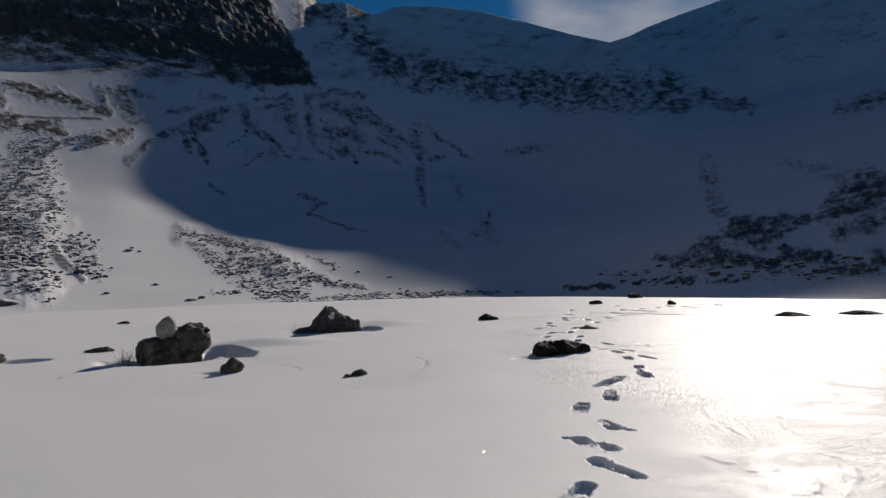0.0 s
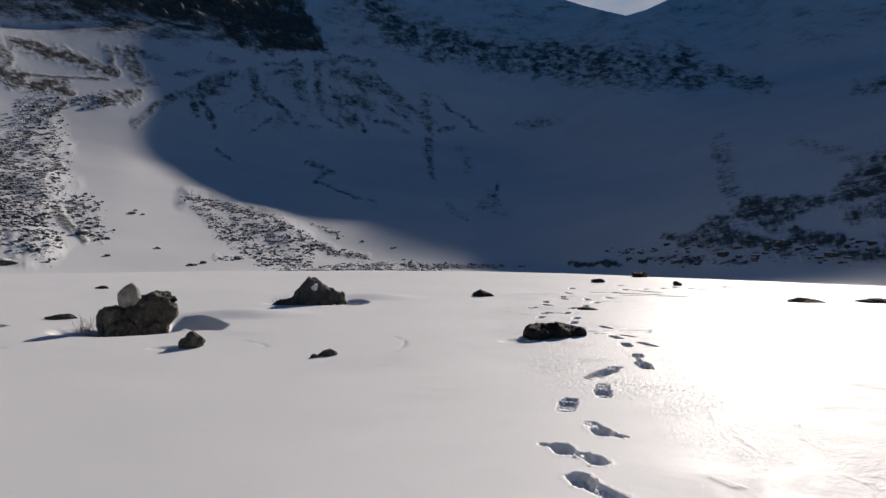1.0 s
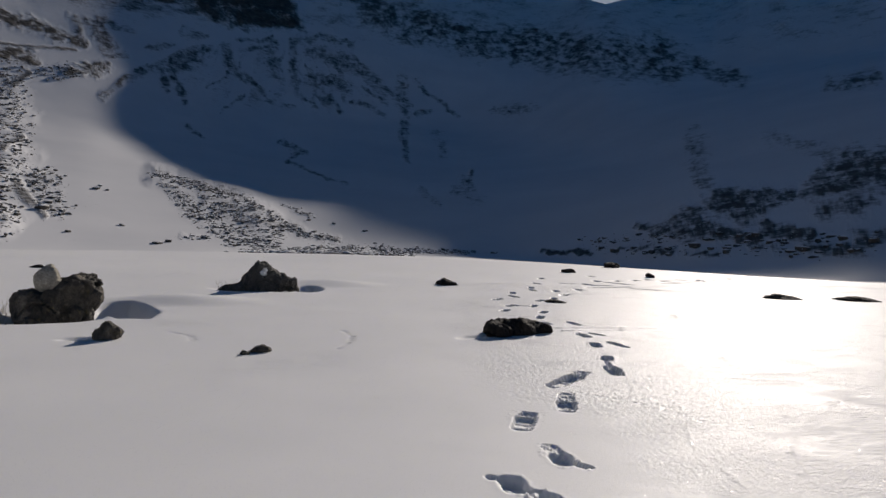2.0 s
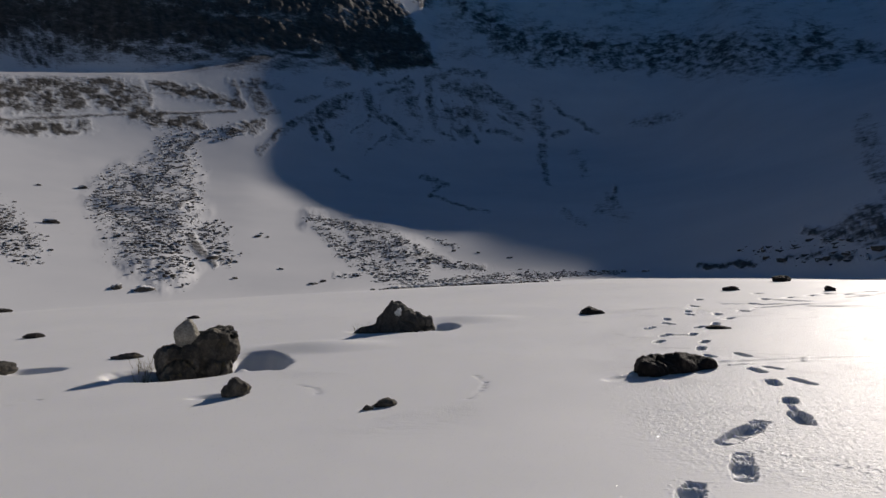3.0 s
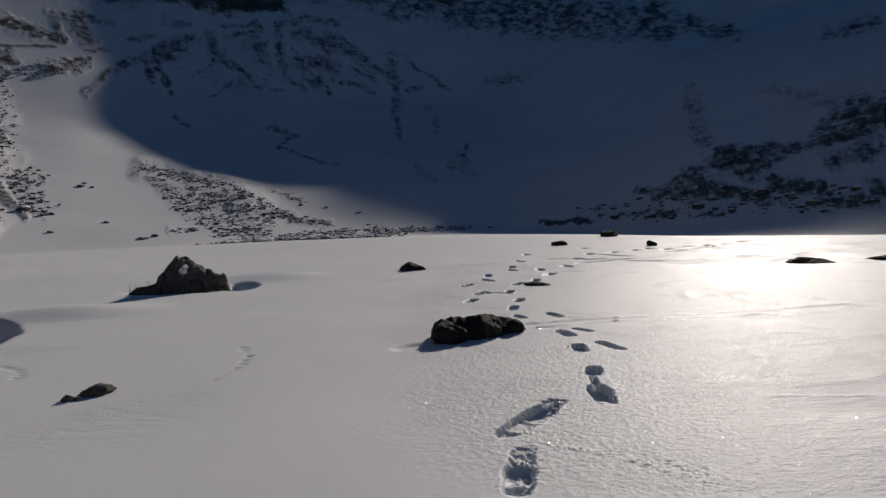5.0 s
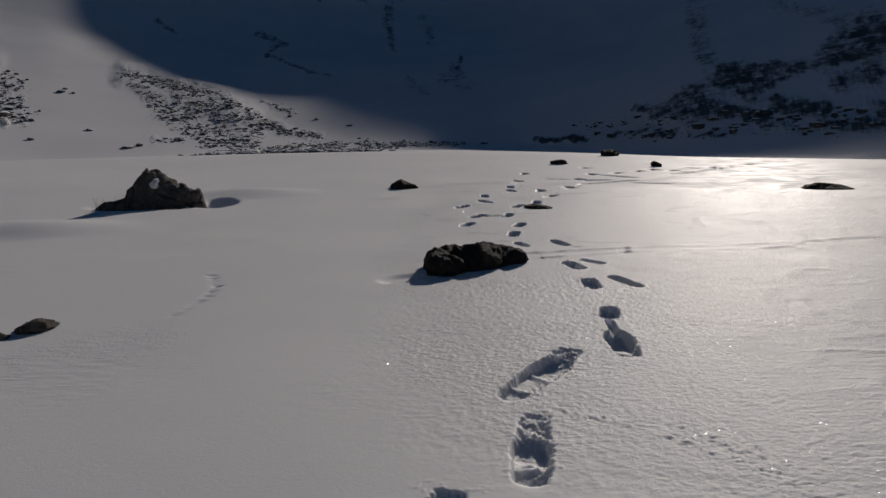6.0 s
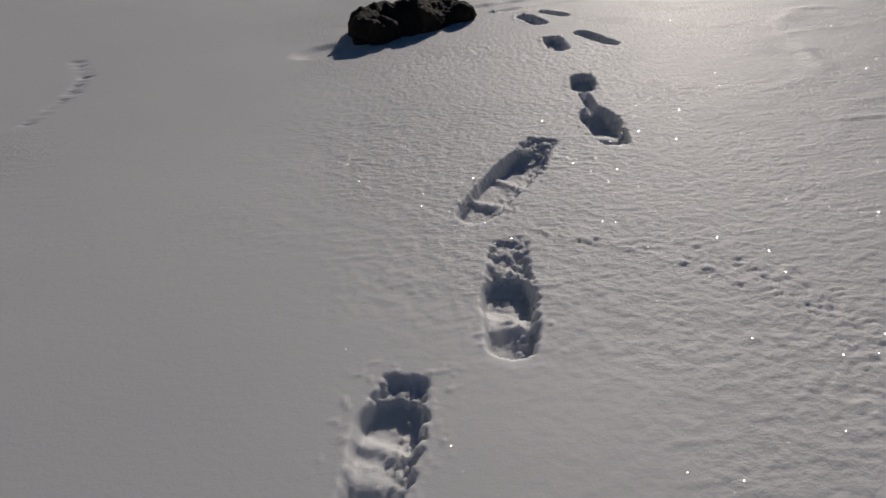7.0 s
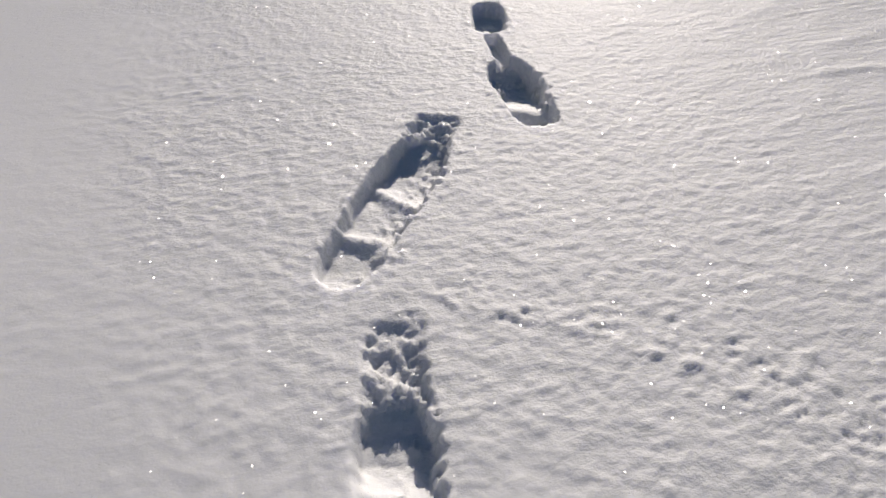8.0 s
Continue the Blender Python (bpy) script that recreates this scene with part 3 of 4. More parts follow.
STEPS_FAR = [
    (1.44, 4.75, 1.58, 4.5, 0.07, 0.06, 1.0), (-4.55, 8.75, -4.52, 8.85, 0.03, 0.03, 0.3), (-4.7, 8.55, -4.68, 8.62, 0.025, 0.025, 0.3), (1.1, 4.1, 1.22, 4.35, 0.08, 0.08, 0.7),
    (2.8, 9.4, 2.815, 9.58, 0.068, 0.085, 0.1), (3.02, 9.66, 3.12, 9.42, 0.055, 0.08, 0.3), (2.78, 10.14, 2.82, 9.98, 0.068, 0.08, 0.1), (2.93, 10.24, 3.03, 10.12, 0.048, 0.07, 0.4),
    (4.18, 15.88, 5.12, 16.24, 0.07, 0.07, 0.4), (3.76, 16.74, 4.37, 16.53, 0.05, 0.06, 0.4), (4.82, 17.19, 5.31, 16.73, 0.06, 0.06, 0.4), (6.23, 17.29, 6.8, 17.71, 0.1, 0.09, 0.5), (6.8, 17.71, 7.88, 18.68, 0.08, 0.08, 0.6), (4.4, 16.42, 4.71, 16.42, 0.06, 0.07, 0.3), (5.03, 15.92, 5.5, 15.73, 0.05, 0.06, 0.4), (2.25, 12.68, 2.58, 12.7, 0.035, 0.05, 0.2), (2.84, 11.1, 2.9, 10.9, 0.06, 0.07, 0.3), (2.48, 11.02, 2.53, 10.88, 0.055, 0.08, 0.2),
]
PRINTS = [
    (2.5, 11.5), (2.63, 12.02), (2.07, 12.1), (2.23, 12.68), (2.58, 12.7), (2.09, 13.46), (2.42, 13.92), (2.47, 14.5), (2.81, 13.45), (3.1, 13.78),
    (3.41, 14.42), (3.88, 15.45), (3.37, 15.08), (2.92, 15.1), (2.97, 15.6), (3.5, 17.7), (3.2, 16.5), (4.3, 16.6), (4.7, 17.4), (5.2, 17.6),
    (5.7, 17.9), (6.1, 18.2), (6.4, 17.95), (7.0, 18.5), (7.5, 18.6), (8.0, 18.9), (8.6, 19.3), (9.3, 20.1), (10.2, 21.0), (4.9, 18.8),
]
# Hollows (and, with a depth below zero, low drifts) that the wind has shaped beside the boulders: x, y, half sizes, turn, depth.
HOLLOWS = [
    (-3.8, 10.5, 1.0, 0.75, 0.6, 0.27), (-3.1, 11.02, 0.42, 0.82, 0.6, 0.4), (-3.14, 10.58, 0.1, 0.26, 0.6, -0.13), (-4.3, 10.2, 0.4, 0.22, 0.5, 0.1),
    (-1.2, 14.02, 0.27, 0.5, 0.1, 0.3), (-2.75, 12.1, 0.9, 0.45, 0.1, -0.08), (-1.0, 15.1, 0.8, 0.5, 0.1, -0.08), (-1.95, 13.85, 0.95, 0.4, 0.1, 0.1),
    (1.45, 9.72, 0.24, 0.14, 0.6, 0.025), (-2.6, 8.98, 0.26, 0.12, 0.5, 0.05), (-5.95, 10.45, 0.42, 0.26, 0.2, 0.16),
]
# Low crust edges and cracks: x, y to x, y, half width, height.
CRUST_LINES = [
    (1.8, 7.56, 2.18, 7.36, 0.03, 0.010), (2.18, 7.36, 2.45, 7.2, 0.03, 0.014), (2.45, 7.2, 2.6, 7.06, 0.035, 0.014), (2.6, 7.06, 2.74, 6.86, 0.04, 0.012),
    (-0.06, 9.9, 0.09, 9.56, 0.018, -0.05), (0.09, 9.56, 0.11, 9.26, 0.018, -0.05), (0.11, 9.26, 0.03, 8.84, 0.016, -0.04),
    (-1.9, 9.5, -1.62, 9.3, 0.02, -0.06), (-1.62, 9.3, -1.5, 9.0, 0.02, -0.06), (-2.0, 10.2, -1.6, 10.12, 0.05, 0.012),
]

# Curved edges of wind-packed layers: centre, radius, first and last angle, height.
ARCS = [
    (5.9, 11.5, 0.7, 100, 230, 0.014), (5.9, 11.5, 1.0, 95, 250, 0.014), (6.0, 11.4, 1.4, 120, 240, 0.014), (4.9, 8.7, 0.8, 90, 200, 0.010),
]


# Raised icy edges that wind over the glazed snow: x, y to x, y.
SWIRLS = [
    (2.92, 5.0, 3.0, 4.82), (3.0, 4.82, 2.97, 4.55), (2.97, 4.55, 2.89, 4.39), (2.89, 4.39, 2.75, 4.19), (2.75, 4.19, 2.59, 4.02),
    (3.49, 6.63, 3.17, 5.98), (3.17, 5.98, 3.05, 5.61), (3.05, 5.61, 3.07, 5.32), (2.17, 4.88, 2.26, 4.72), (2.26, 4.72, 2.33, 4.56),
    (2.33, 4.56, 2.48, 4.58), (2.39, 4.12, 2.51, 4.16), (2.51, 4.16, 2.61, 4.3), (2.61, 4.3, 2.65, 4.46), (3.33, 5.46, 3.42, 5.25),
    (3.42, 5.25, 3.36, 4.9), (3.7, 8.05, 4.25, 7.98), (4.25, 7.98, 4.7, 7.49), (4.65, 10.64, 5.59, 10.71), (2.71, 6.46, 2.6, 6.03),
    (2.63, 5.65, 2.63, 5.4), (2.92, 4.67, 2.77, 4.34), (2.88, 4.19, 3.0, 4.28),
]
# Thin wind-drawn lines that trail from the low boulder: x, y to x, y, half width, height.
DRIFT_LINES = [
    (2.45, 10.52, 3.44, 10.74, 0.035, 0.022), (3.44, 10.74, 4.28, 10.78, 0.035, 0.018), (4.28, 10.78, 5.24, 10.93, 0.04, 0.015), (5.24, 10.93, 6.3, 11.2, 0.05, 0.012),
    (2.6, 10.34, 3.39, 10.55, 0.025, 0.016), (3.39, 10.55, 5.0, 10.68, 0.03, 0.012), (3.0, 10.82, 4.4, 11.0, 0.03, 0.012),
]
# Patches of small melt pits: x, y, half sizes, turn.
PITTED = [(2.3, 7.32, 0.42, 0.08, -0.5), (2.72, 6.95, 0.3, 0.1, -0.9), (2.85, 6.7, 0.25, 0.35, 0.0)]


def ground_relief(x, y):
    z = 0.05 * fbm(x * 0.25, y * 0.25, 3, 61) + 0.0042 * fbm(x * 1.2, y * 1.6, 3, 63)
    near = 1 - smooth(9, 16, np.hypot(x - 2, y - 6))
    wind = smooth(0.0, 1.2, x - 2.5 + 0.8 * fbm(x * 0.6, y * 0.6, 2, 66)) * (1 - smooth(12, 17, y))
    warp = fbm(x * 0.7, y * 0.7, 3, 67) * 9
    ring = np.abs(np.sin(5.5 * y - 1.5 * x + warp))
    z += 0.0034 * wind * (1 - ring) ** 3 * smooth(0.35, 0.7, vnoise(x * 0.7, y * 0.5, 65))
    crust = fbm(x * 33 + 0.6 * y, y * 47, 3, 68, 0.6)
    z += near * 0.0078 * np.maximum(crust, -0.2) * smooth(0.1, 0.6, crust_cover(x, y))
    for cx, cy, sx, sy, turn, depth in HOLLOWS:
        c, s = math.cos(turn), math.sin(turn)
        u, v = ((x - cx) * c + (y - cy) * s) / sx, ((y - cy) * c - (x - cx) * s) / sy
        d = np.hypot(u, v) + (0.3 * fbm(x * 2.5, y * 2.5, 3, 71) if depth > 0 else 0)
        z -= depth * (1 - smooth(0.45 if depth > 0 else 0.0, 1.05 if depth > 0 else 1.6, d))
    for x0, y0, x1, y1, w, up in CRUST_LINES:
        dx, dy = x1 - x0, y1 - y0
        s = np.clip(((x - x0) * dx + (y - y0) * dy) / (dx * dx + dy * dy), 0, 1)
        d = np.hypot(x - x0 - s * dx, y - y0 - s * dy) + (0.1 if up > 0 else 0.03) * np.abs(fbm(x * 5, y * 5, 3, 73))
        z += (0.34 if up > 0 else 0.4) * up * np.exp(-((d / w) ** 2)) * smooth(0.3, 0.75, vnoise(x * 42, y * 46, 74))
    for x0, y0, x1, y1, w, up in DRIFT_LINES:
        dx, dy = x1 - x0, y1 - y0
        s = np.clip(((x - x0) * dx + (y - y0) * dy) / (dx * dx + dy * dy), 0, 1)
        d = np.hypot(x - x0 - s * dx, y - y0 - s * dy) + 0.06 * np.abs(fbm(x * 2.5, y * 2.5, 3, 78))
        z += up * np.exp(-((d / w) ** 2)) * smooth(0.15, 0.6, vnoise(x * 4, y * 9, 79))
    for x0, y0, x1, y1 in SWIRLS:
        near_it = (np.abs(x - (x0 + x1) / 2) < 0.7) & (np.abs(y - (y0 + y1) / 2) < 0.7)
        px, py, dx, dy = x[near_it], y[near_it], x1 - x0, y1 - y0
        s = np.clip(((px - x0) * dx + (py - y0) * dy) / (dx * dx + dy * dy), 0, 1)
        d = np.hypot(px - x0 - s * dx, py - y0 - s * dy) + 0.05 * fbm(px * 4, py * 4, 3, 88)
        z[near_it] = np.maximum(z[near_it], z[near_it] + 0.005 * np.exp(-((d / 0.024) ** 2)) * smooth(0.05, 0.4, vnoise(px * 6, py * 6, 84)))
    # pitted crust beside the trail
    for cx, cy, sx, sy, turn in PITTED:
        c, s = math.cos(turn), math.sin(turn)
        u, v = ((x - cx) * c + (y - cy) * s) / sx, ((y - cy) * c - (x - cx) * s) / sy
        z -= 0.003 * np.exp(-(u ** 2) - v ** 2) * smooth(0.55, 0.85, vnoise(x * 70, y * 76, 77))
    for cx, cy, rad, a0, a1, up in ARCS:
        ang = np.degrees(np.arctan2(y - cy, x - cx)) % 360
        d = np.hypot(x - cx, (y - cy) * 0.8) - rad + 0.55 * fbm(x * 1.1 + 9 * rad, y * 1.1, 4, 75)
        z += 1.3 * up * np.exp(-((d / 0.04) ** 2)) * smooth(a0 - 10, a0 + 25, ang) * (1 - smooth(a1 - 25, a1 + 10, ang)) * smooth(0.3, 0.75, vnoise(x * 2.6 + 5 * rad, y * 2.6, 76))
    return z


def crust_cover(x, y, end=8.5):
    """Where the surface is rough with refrozen crust: 0 smooth, 1 rough."""
    belt = smooth(-1.0, 1.0, x - 1.9 + 0.25 * (np.minimum(y, 9) - 7)) * (1 - smooth(end, end + 2, y))
    belt = np.maximum(belt, 0.7 * np.exp(-(((x + 0.3 - 0.55 * (y - 8.2)) / 0.9) ** 2) - ((y - 8.3) / 0.9) ** 2))
    return np.clip(belt * 0.75 + 0.9 * fbm(x * 0.8, y * 0.8, 4, 70), 0, 1)


def tread(x, y, z, holes):
    for x0, y0, x1, y1, w, depth, crumbled in holes:
        i0, i1 = np.searchsorted(x[0], (min(x0, x1) - 4 * w, max(x0, x1) + 4 * w))
        j0, j1 = np.searchsorted(y[:, 0], (min(y0, y1) - 4 * w, max(y0, y1) + 4 * w))
        px, py = x[j0:j1, i0:i1], y[j0:j1, i0:i1]
        if px.size == 0:
            continue
        dx, dy = x1 - x0, y1 - y0
        s = np.clip(((px - x0) * dx + (py - y0) * dy) / (dx * dx + dy * dy + 1e-9), 0, 1)
        edge = 0.04 + 0.24 * fbm(px * 16, py * 16, 3, 81) + 0.3 * np.maximum(fbm(px * 48, py * 48, 2, 83), 0) * smooth(0, 0.06, px - x0 + 0.03)
        d = np.hypot(px - x0 - s * dx, py - y0 - s * dy) / w + edge
        sunk = 1 - smooth(0.7, 1.0, d)
        floor_z = 0.62 * depth * (1 + 0.6 * fbm(px * 11, py * 11, 3, 85)) - crumbled * 0.05 * (fbm(px * 30, py * 30, 3, 87) + 0.05)
        rim = 0.03 * depth * np.exp(-((d - 1.2) / 0.18) ** 2) * (0.4 + np.abs(fbm(px * 45, py * 45, 2, 89)) * 2)
        lump = 0.008 * smooth(0.2, 0.42, fbm(px * 38, py * 38, 2, 91)) * (1 - smooth(1.1, 1.9, d))
        patch = z[j0:j1, i0:i1]
        z[j0:j1, i0:i1] = np.minimum(patch, patch * (1 - sunk) - sunk * np.maximum(floor_z, 0.004)) + (rim + lump) * (1 - sunk) + 0.035 * crumbled * sunk * np.maximum(fbm(px * 55, py * 55, 2, 93), 0)


def boot_tread(x, y, z):
    """Bootprints with a heel pocket, ridges under the sole, a clean inner wall, a crumbled outer one and a dragged strip."""
    for k, (x0, y0, x1, y1, w, depth, drag, loose, ridges) in enumerate(BOOTS):
        i0, i1 = np.searchsorted(x[0], (min(x0, x1) - 0.35, max(x0, x1) + 0.35))
        j0, j1 = np.searchsorted(y[:, 0], (min(y0, y1) - 0.3, max(y0, y1) + 0.45))
        px, py = x[j0:j1, i0:i1], y[j0:j1, i0:i1]
        length = math.hypot(x1 - x0, y1 - y0)
        ux, uy = (x1 - x0) / length, (y1 - y0) / length
        u = ((px - x0) * ux + (py - y0) * uy) / length
        v = ((px - x0) * uy - (py - y0) * ux) / w + 0.18 * fbm(px * 5 + k, py * 5, 2, 95)
        outer = smooth(-0.5, 0.4, v)
        lumps = fbm(px * 42 + 7 * k, py * 42, 3, 83, 0.6)
        crumbs = np.maximum(fbm(px * 62 + 5 * k, py * 62, 3, 93, 0.6), 0)
        wide = np.interp(u, [0, 0.02, 0.05, 0.1, 0.2, 0.45, 0.66, 0.84, 1.0], [0.05, 0.4, 0.6, 0.74, 0.82, 0.86, 1.0, 0.9, 0.62])
        d = np.abs(v) / wide + 0.12 * fbm(px * 13, py * 13, 3, 81) + (0.1 + 0.55 * outer) * np.maximum(lumps, -0.1)
        sunk = (1 - smooth(0.76, 1.0, d)) * smooth(-0.01, 0.015, u) * (1 - smooth(0.985, 1.03, u + 0.1 * lumps + 0.12 * np.minimum(np.abs(v), 1.2) ** 2))
        deep = np.interp(u, [0, 0.1, 0.3, 0.5, 0.7, 0.84, 1.0], [0.6, 0.82, 0.76, 0.68, 0.95, 0.9, 0.55]) * (1 + 0.3 * fbm(px * 8 + 3 * k, py * 8, 3, 85))
        for at in ridges:
            deep *= 1 - 0.3 * np.exp(-(((u - at + 0.06 * v + 0.1 * fbm(px * 10, py * 10, 2, 97)) * length / 0.036) ** 2))
        floor_z = depth * deep - np.minimum(1.0, loose * (0.25 + 0.75 * outer)) * 0.045 * loose * crumbs - 0.025 * loose * np.maximum(lumps, 0) * smooth(0.2, 0.9, np.abs(v))
        strip, past = np.zeros_like(u), np.zeros_like(u)
        if drag:
            past = (u - 0.97) * length / drag
            past = past + 0.3 * np.minimum(np.abs(v), 1.2) ** 3
            side = np.abs(v) / np.interp(past, [0, 1], [0.78, 0.7]) + 0.5 * np.maximum(lumps, -0.1)
            strip = (1 - smooth(0.78, 1.05, side)) * smooth(-0.1, 0.0, past) * (1 - smooth(0.9, 1.0, past + 0.25 * lumps))
        patch = z[j0:j1, i0:i1]
        out = patch - strip * (1 - sunk) * np.clip(1.25 - past, 0.2, 1) * (0.026 + 0.05 * fbm(px * 44, py * 44, 3, 98, 0.65) - 0.03 * crumbs)
        rim = 0.003 * np.exp(-(((d - 1.12) / 0.12) ** 2)) * smooth(-0.03, 0.05, u) * (1 - smooth(0.97, 1.05, u)) * (0.3 + 2 * outer * np.abs(lumps))
        spill = 0.018 * np.maximum(fbm(px * 48, py * 48, 2, 99) - 0.16, 0) * (1 - smooth(1.1, 2.0, np.abs(v))) * smooth(-0.05, 0.2, u) * (1 - smooth(1.1, 1.4, u))
        z[j0:j1, i0:i1] = out * (1 - sunk) - sunk * np.maximum(floor_z, 0.006) + (rim + spill) * (1 - sunk) * (1 - strip)


def lines_of(*runs):
    """Grid lines: runs of (start, end, first step, growth)."""
    out = []
    for a, b, step, grow in runs:
        v = a
        while v < b - 1e-6:
            out.append(v)
            v += step
            step *= grow
    return np.array(out)


def near_ground():
    right = 3.25 + np.cumsum(0.03 * 1.022 ** np.arange(0, 150))
    left = 1.05 - np.cumsum(0.03 * 1.004 ** np.arange(0, 190))
    left = np.concatenate([left, left[-1] - np.cumsum(0.06 * 1.055 ** np.arange(0, 60))])
    xs = np.concatenate([left[::-1], np.arange(1.05, 1.45, 0.0115), np.arange(1.45, 2.85, 0.0066), np.arange(2.85, 3.25, 0.0115), right[right < 32], [32.0]])
    xs = np.unique(np.concatenate([[-32.0], xs[(xs > -31.9)]]))
    ahead = 10.4 + np.cumsum(0.024 * 1.006 ** np.arange(0, 330))
    back = 4.0 - np.cumsum(0.02 * 1.09 ** np.arange(0, 70))
    ys = np.concatenate([back[::-1], np.arange(4.0, 6.2, 0.0115), np.arange(6.2, 8.6, 0.0066), np.arange(8.6, 10.4, 0.014), ahead])
    ys = np.unique(np.concatenate([[-32.0], ys[(ys > -31.9) & (ys < 31.9)], [32.0]]))
    x, y = np.meshgrid(xs, ys)
    z = ground_relief(x, y)
    for holes in (STEPS_FAR, STEPS_MID, STEPS_NEAR):
        tread(x, y, z, holes)
    boot_tread(x, y, z)
    small = random.Random(5)
    tread(x, y, z, [(px - 0.09 * math.sin(h), py - 0.09 * math.cos(h), px + 0.09 * math.sin(h), py + 0.09 * math.cos(h), 0.066, 0.12, 0.3)
                    for px, py in PRINTS for h in [small.uniform(-0.5, 0.7)]])
    inner = np.maximum(np.abs(x), np.abs(y))
    return x, y, z + base_height(x, y) - 0.5 * smooth(29.5, 32, inner)


FX, FY, FZ, FBARE = far_land()
mountain = tagged(grid_object("mountain", FX, FY, FZ, MOUNTAIN, "rock", FBARE), "steep snow-streaked rocky cirque walls half in shadow", "mountain", kind="structure")
GX, GY, GZ = near_ground()
ground = tagged(grid_object("ground", GX, GY, GZ, SNOW, "crust", 0.6 * crust_cover(GX, GY, 15) - 0.15), "flat crusted snowfield with a trail of bootprints", "ground", kind="structure")


def ground_z(px, py):
    j, i = np.searchsorted(GY[:, 0], py), np.searchsorted(GX[0], px)
    return float(GZ[min(j, GZ.shape[0] - 1), min(i, GZ.shape[1] - 1)])


# ---- stones ----
def stone_bm(seed, size, sub=4, facets=10, rough=0.1, turn=0.0, at=(0, 0, 0), bm=None, peak=0.0, sharp=12):
    """An angular weathered stone: a many-sided body with worn edges and uneven faces."""
    rnd = random.Random(seed)
    own = bmesh.new()
    bmesh.ops.create_icosphere(own, subdivisions=sub, radius=1)
    planes = []
    for _ in range(facets):
        v = Vector((rnd.gauss(0, 1), rnd.gauss(0, 1), rnd.gauss(0, 1))).normalized()
        planes.append((v, rnd.uniform(0.62, 1.0)))
    shift = Vector((rnd.uniform(-50, 50), rnd.uniform(-50, 50), rnd.uniform(-50, 50)))
    spin = Matrix.Rotation(turn, 3, "Z")
    for v in own.verts:
        d = v.co.normalized()
        s = sum((max(p.dot(d), 0) / o) ** sharp for p, o in planes) + 1e-3
        r = min(s ** (-1 / sharp), 1.25)
        r += 1.5 * rough * noise.fractal(d * 1.7 + shift, 0.5, 2.1, 6) + rough * abs(noise.noise(d * 3.1 + shift)) - rough * 0.3
        r -= rough * 0.7 * math.exp(-((noise.noise(d * 1.6 + shift * 1.7) / 0.07) ** 2))
        p = d * r
        p.x, p.y = p.x * (1 - peak * max(p.z, 0)), p.y * (1 - 0.6 * peak * max(p.z, 0))
        v.co = spin @ Vector((p.x * size[0], p.y * size[1], p.z * size[2])) + Vector(at)
    for f in own.faces:
        f.smooth = True
    if bm is None:
        return own
    me = bpy.data.meshes.new("t")
    own.to_mesh(me)
    own.free()
    bm.from_mesh(me)
    bpy.data.meshes.remove(me)
    return bm


def block_bm(centre, half, tilt=(0, 0, 0), power=5.0, peak=0.0, seed=0, bm=None):
    """A rounded block with slightly uneven faces; a higher power makes it squarer, a peak draws its top together."""
    own = bmesh.new()
    bmesh.ops.create_icosphere(own, subdivisions=4, radius=1)
    spin = Euler([radians(a) for a in tilt]).to_matrix()
    shift = Vector((seed * 3.7 + 0.4, seed * 1.9, seed * 5.3))
    for v in own.verts:
        d = v.co.normalized()
        p = d * (abs(d.x) ** power + abs(d.y) ** power + abs(d.z) ** power) ** (-1 / power) * (1 + 0.16 * noise.noise(d * 1.3 + shift) + 0.07 * noise.noise(d * 3.0 + shift))
        p.x, p.y = p.x * (1 - peak * max(p.z, 0)), p.y * (1 - 0.7 * peak * max(p.z, 0))
        v.co = spin @ Vector((p.x * half[0], p.y * half[1], p.z * half[2])) + Vector(centre)
    for f in own.faces:
        f.smooth = True
    if bm is None:
        return own
    me = bpy.data.meshes.new("t")
    own.to_mesh(me)
    own.free()
    bm.from_mesh(me)
    bpy.data.meshes.remove(me)
    return bm


def fused(ob, voxel, rough=0.03, seed=0):
    """Grows the blocks of a boulder together into one skin, then weathers it with bumps, ledges and cracks."""
    mod = ob.modifiers.new("fuse", "REMESH")
    mod.mode, mod.voxel_size, mod.use_smooth_shade = "VOXEL", voxel, True
    bpy.context.view_layer.update()
    me = bpy.data.meshes.new_from_object(ob.evaluated_get(bpy.context.evaluated_depsgraph_get()))
    ob.modifiers.clear()
    old, ob.data = ob.data, me
    me.name = ob.name
    bpy.data.meshes.remove(old)
    shift = Vector((seed * 7.3, seed * 3.1, -seed * 5.7))
    moved = []
    for v in me.vertices:
        p = v.co + shift
        big = noise.fractal(p * 3.5, 0.8, 2.0, 5)
        chip = noise.noise(p * 9) * 0.5 + noise.noise(p * 21) * 0.28 + noise.noise(p * 44) * 0.14
        warped = p + Vector((0, 0, 0.5 * noise.noise(p * 2.2)))
        crack = math.exp(-((noise.noise(Vector((warped.x * 2.3, warped.y * 2.3, warped.z * 3.4))) / 0.06) ** 2))
        moved.append(v.co + v.normal * rough * (0.9 * big + 0.5 * chip - 1.15 * crack))
    for v, co in zip(me.vertices, moved):
        v.co = co
    me.update()


def mesh_of(name, bm, material):
    me = bpy.data.meshes.new(name)
    bm.to_mesh(me)
    bm.free()
    me.materials.append(material)
    return me


def part(name, bm, material, parent, label=""):
    ob = new(name, mesh_of(name, bm, material))
    ob.parent = parent
    return tagged(ob, label)


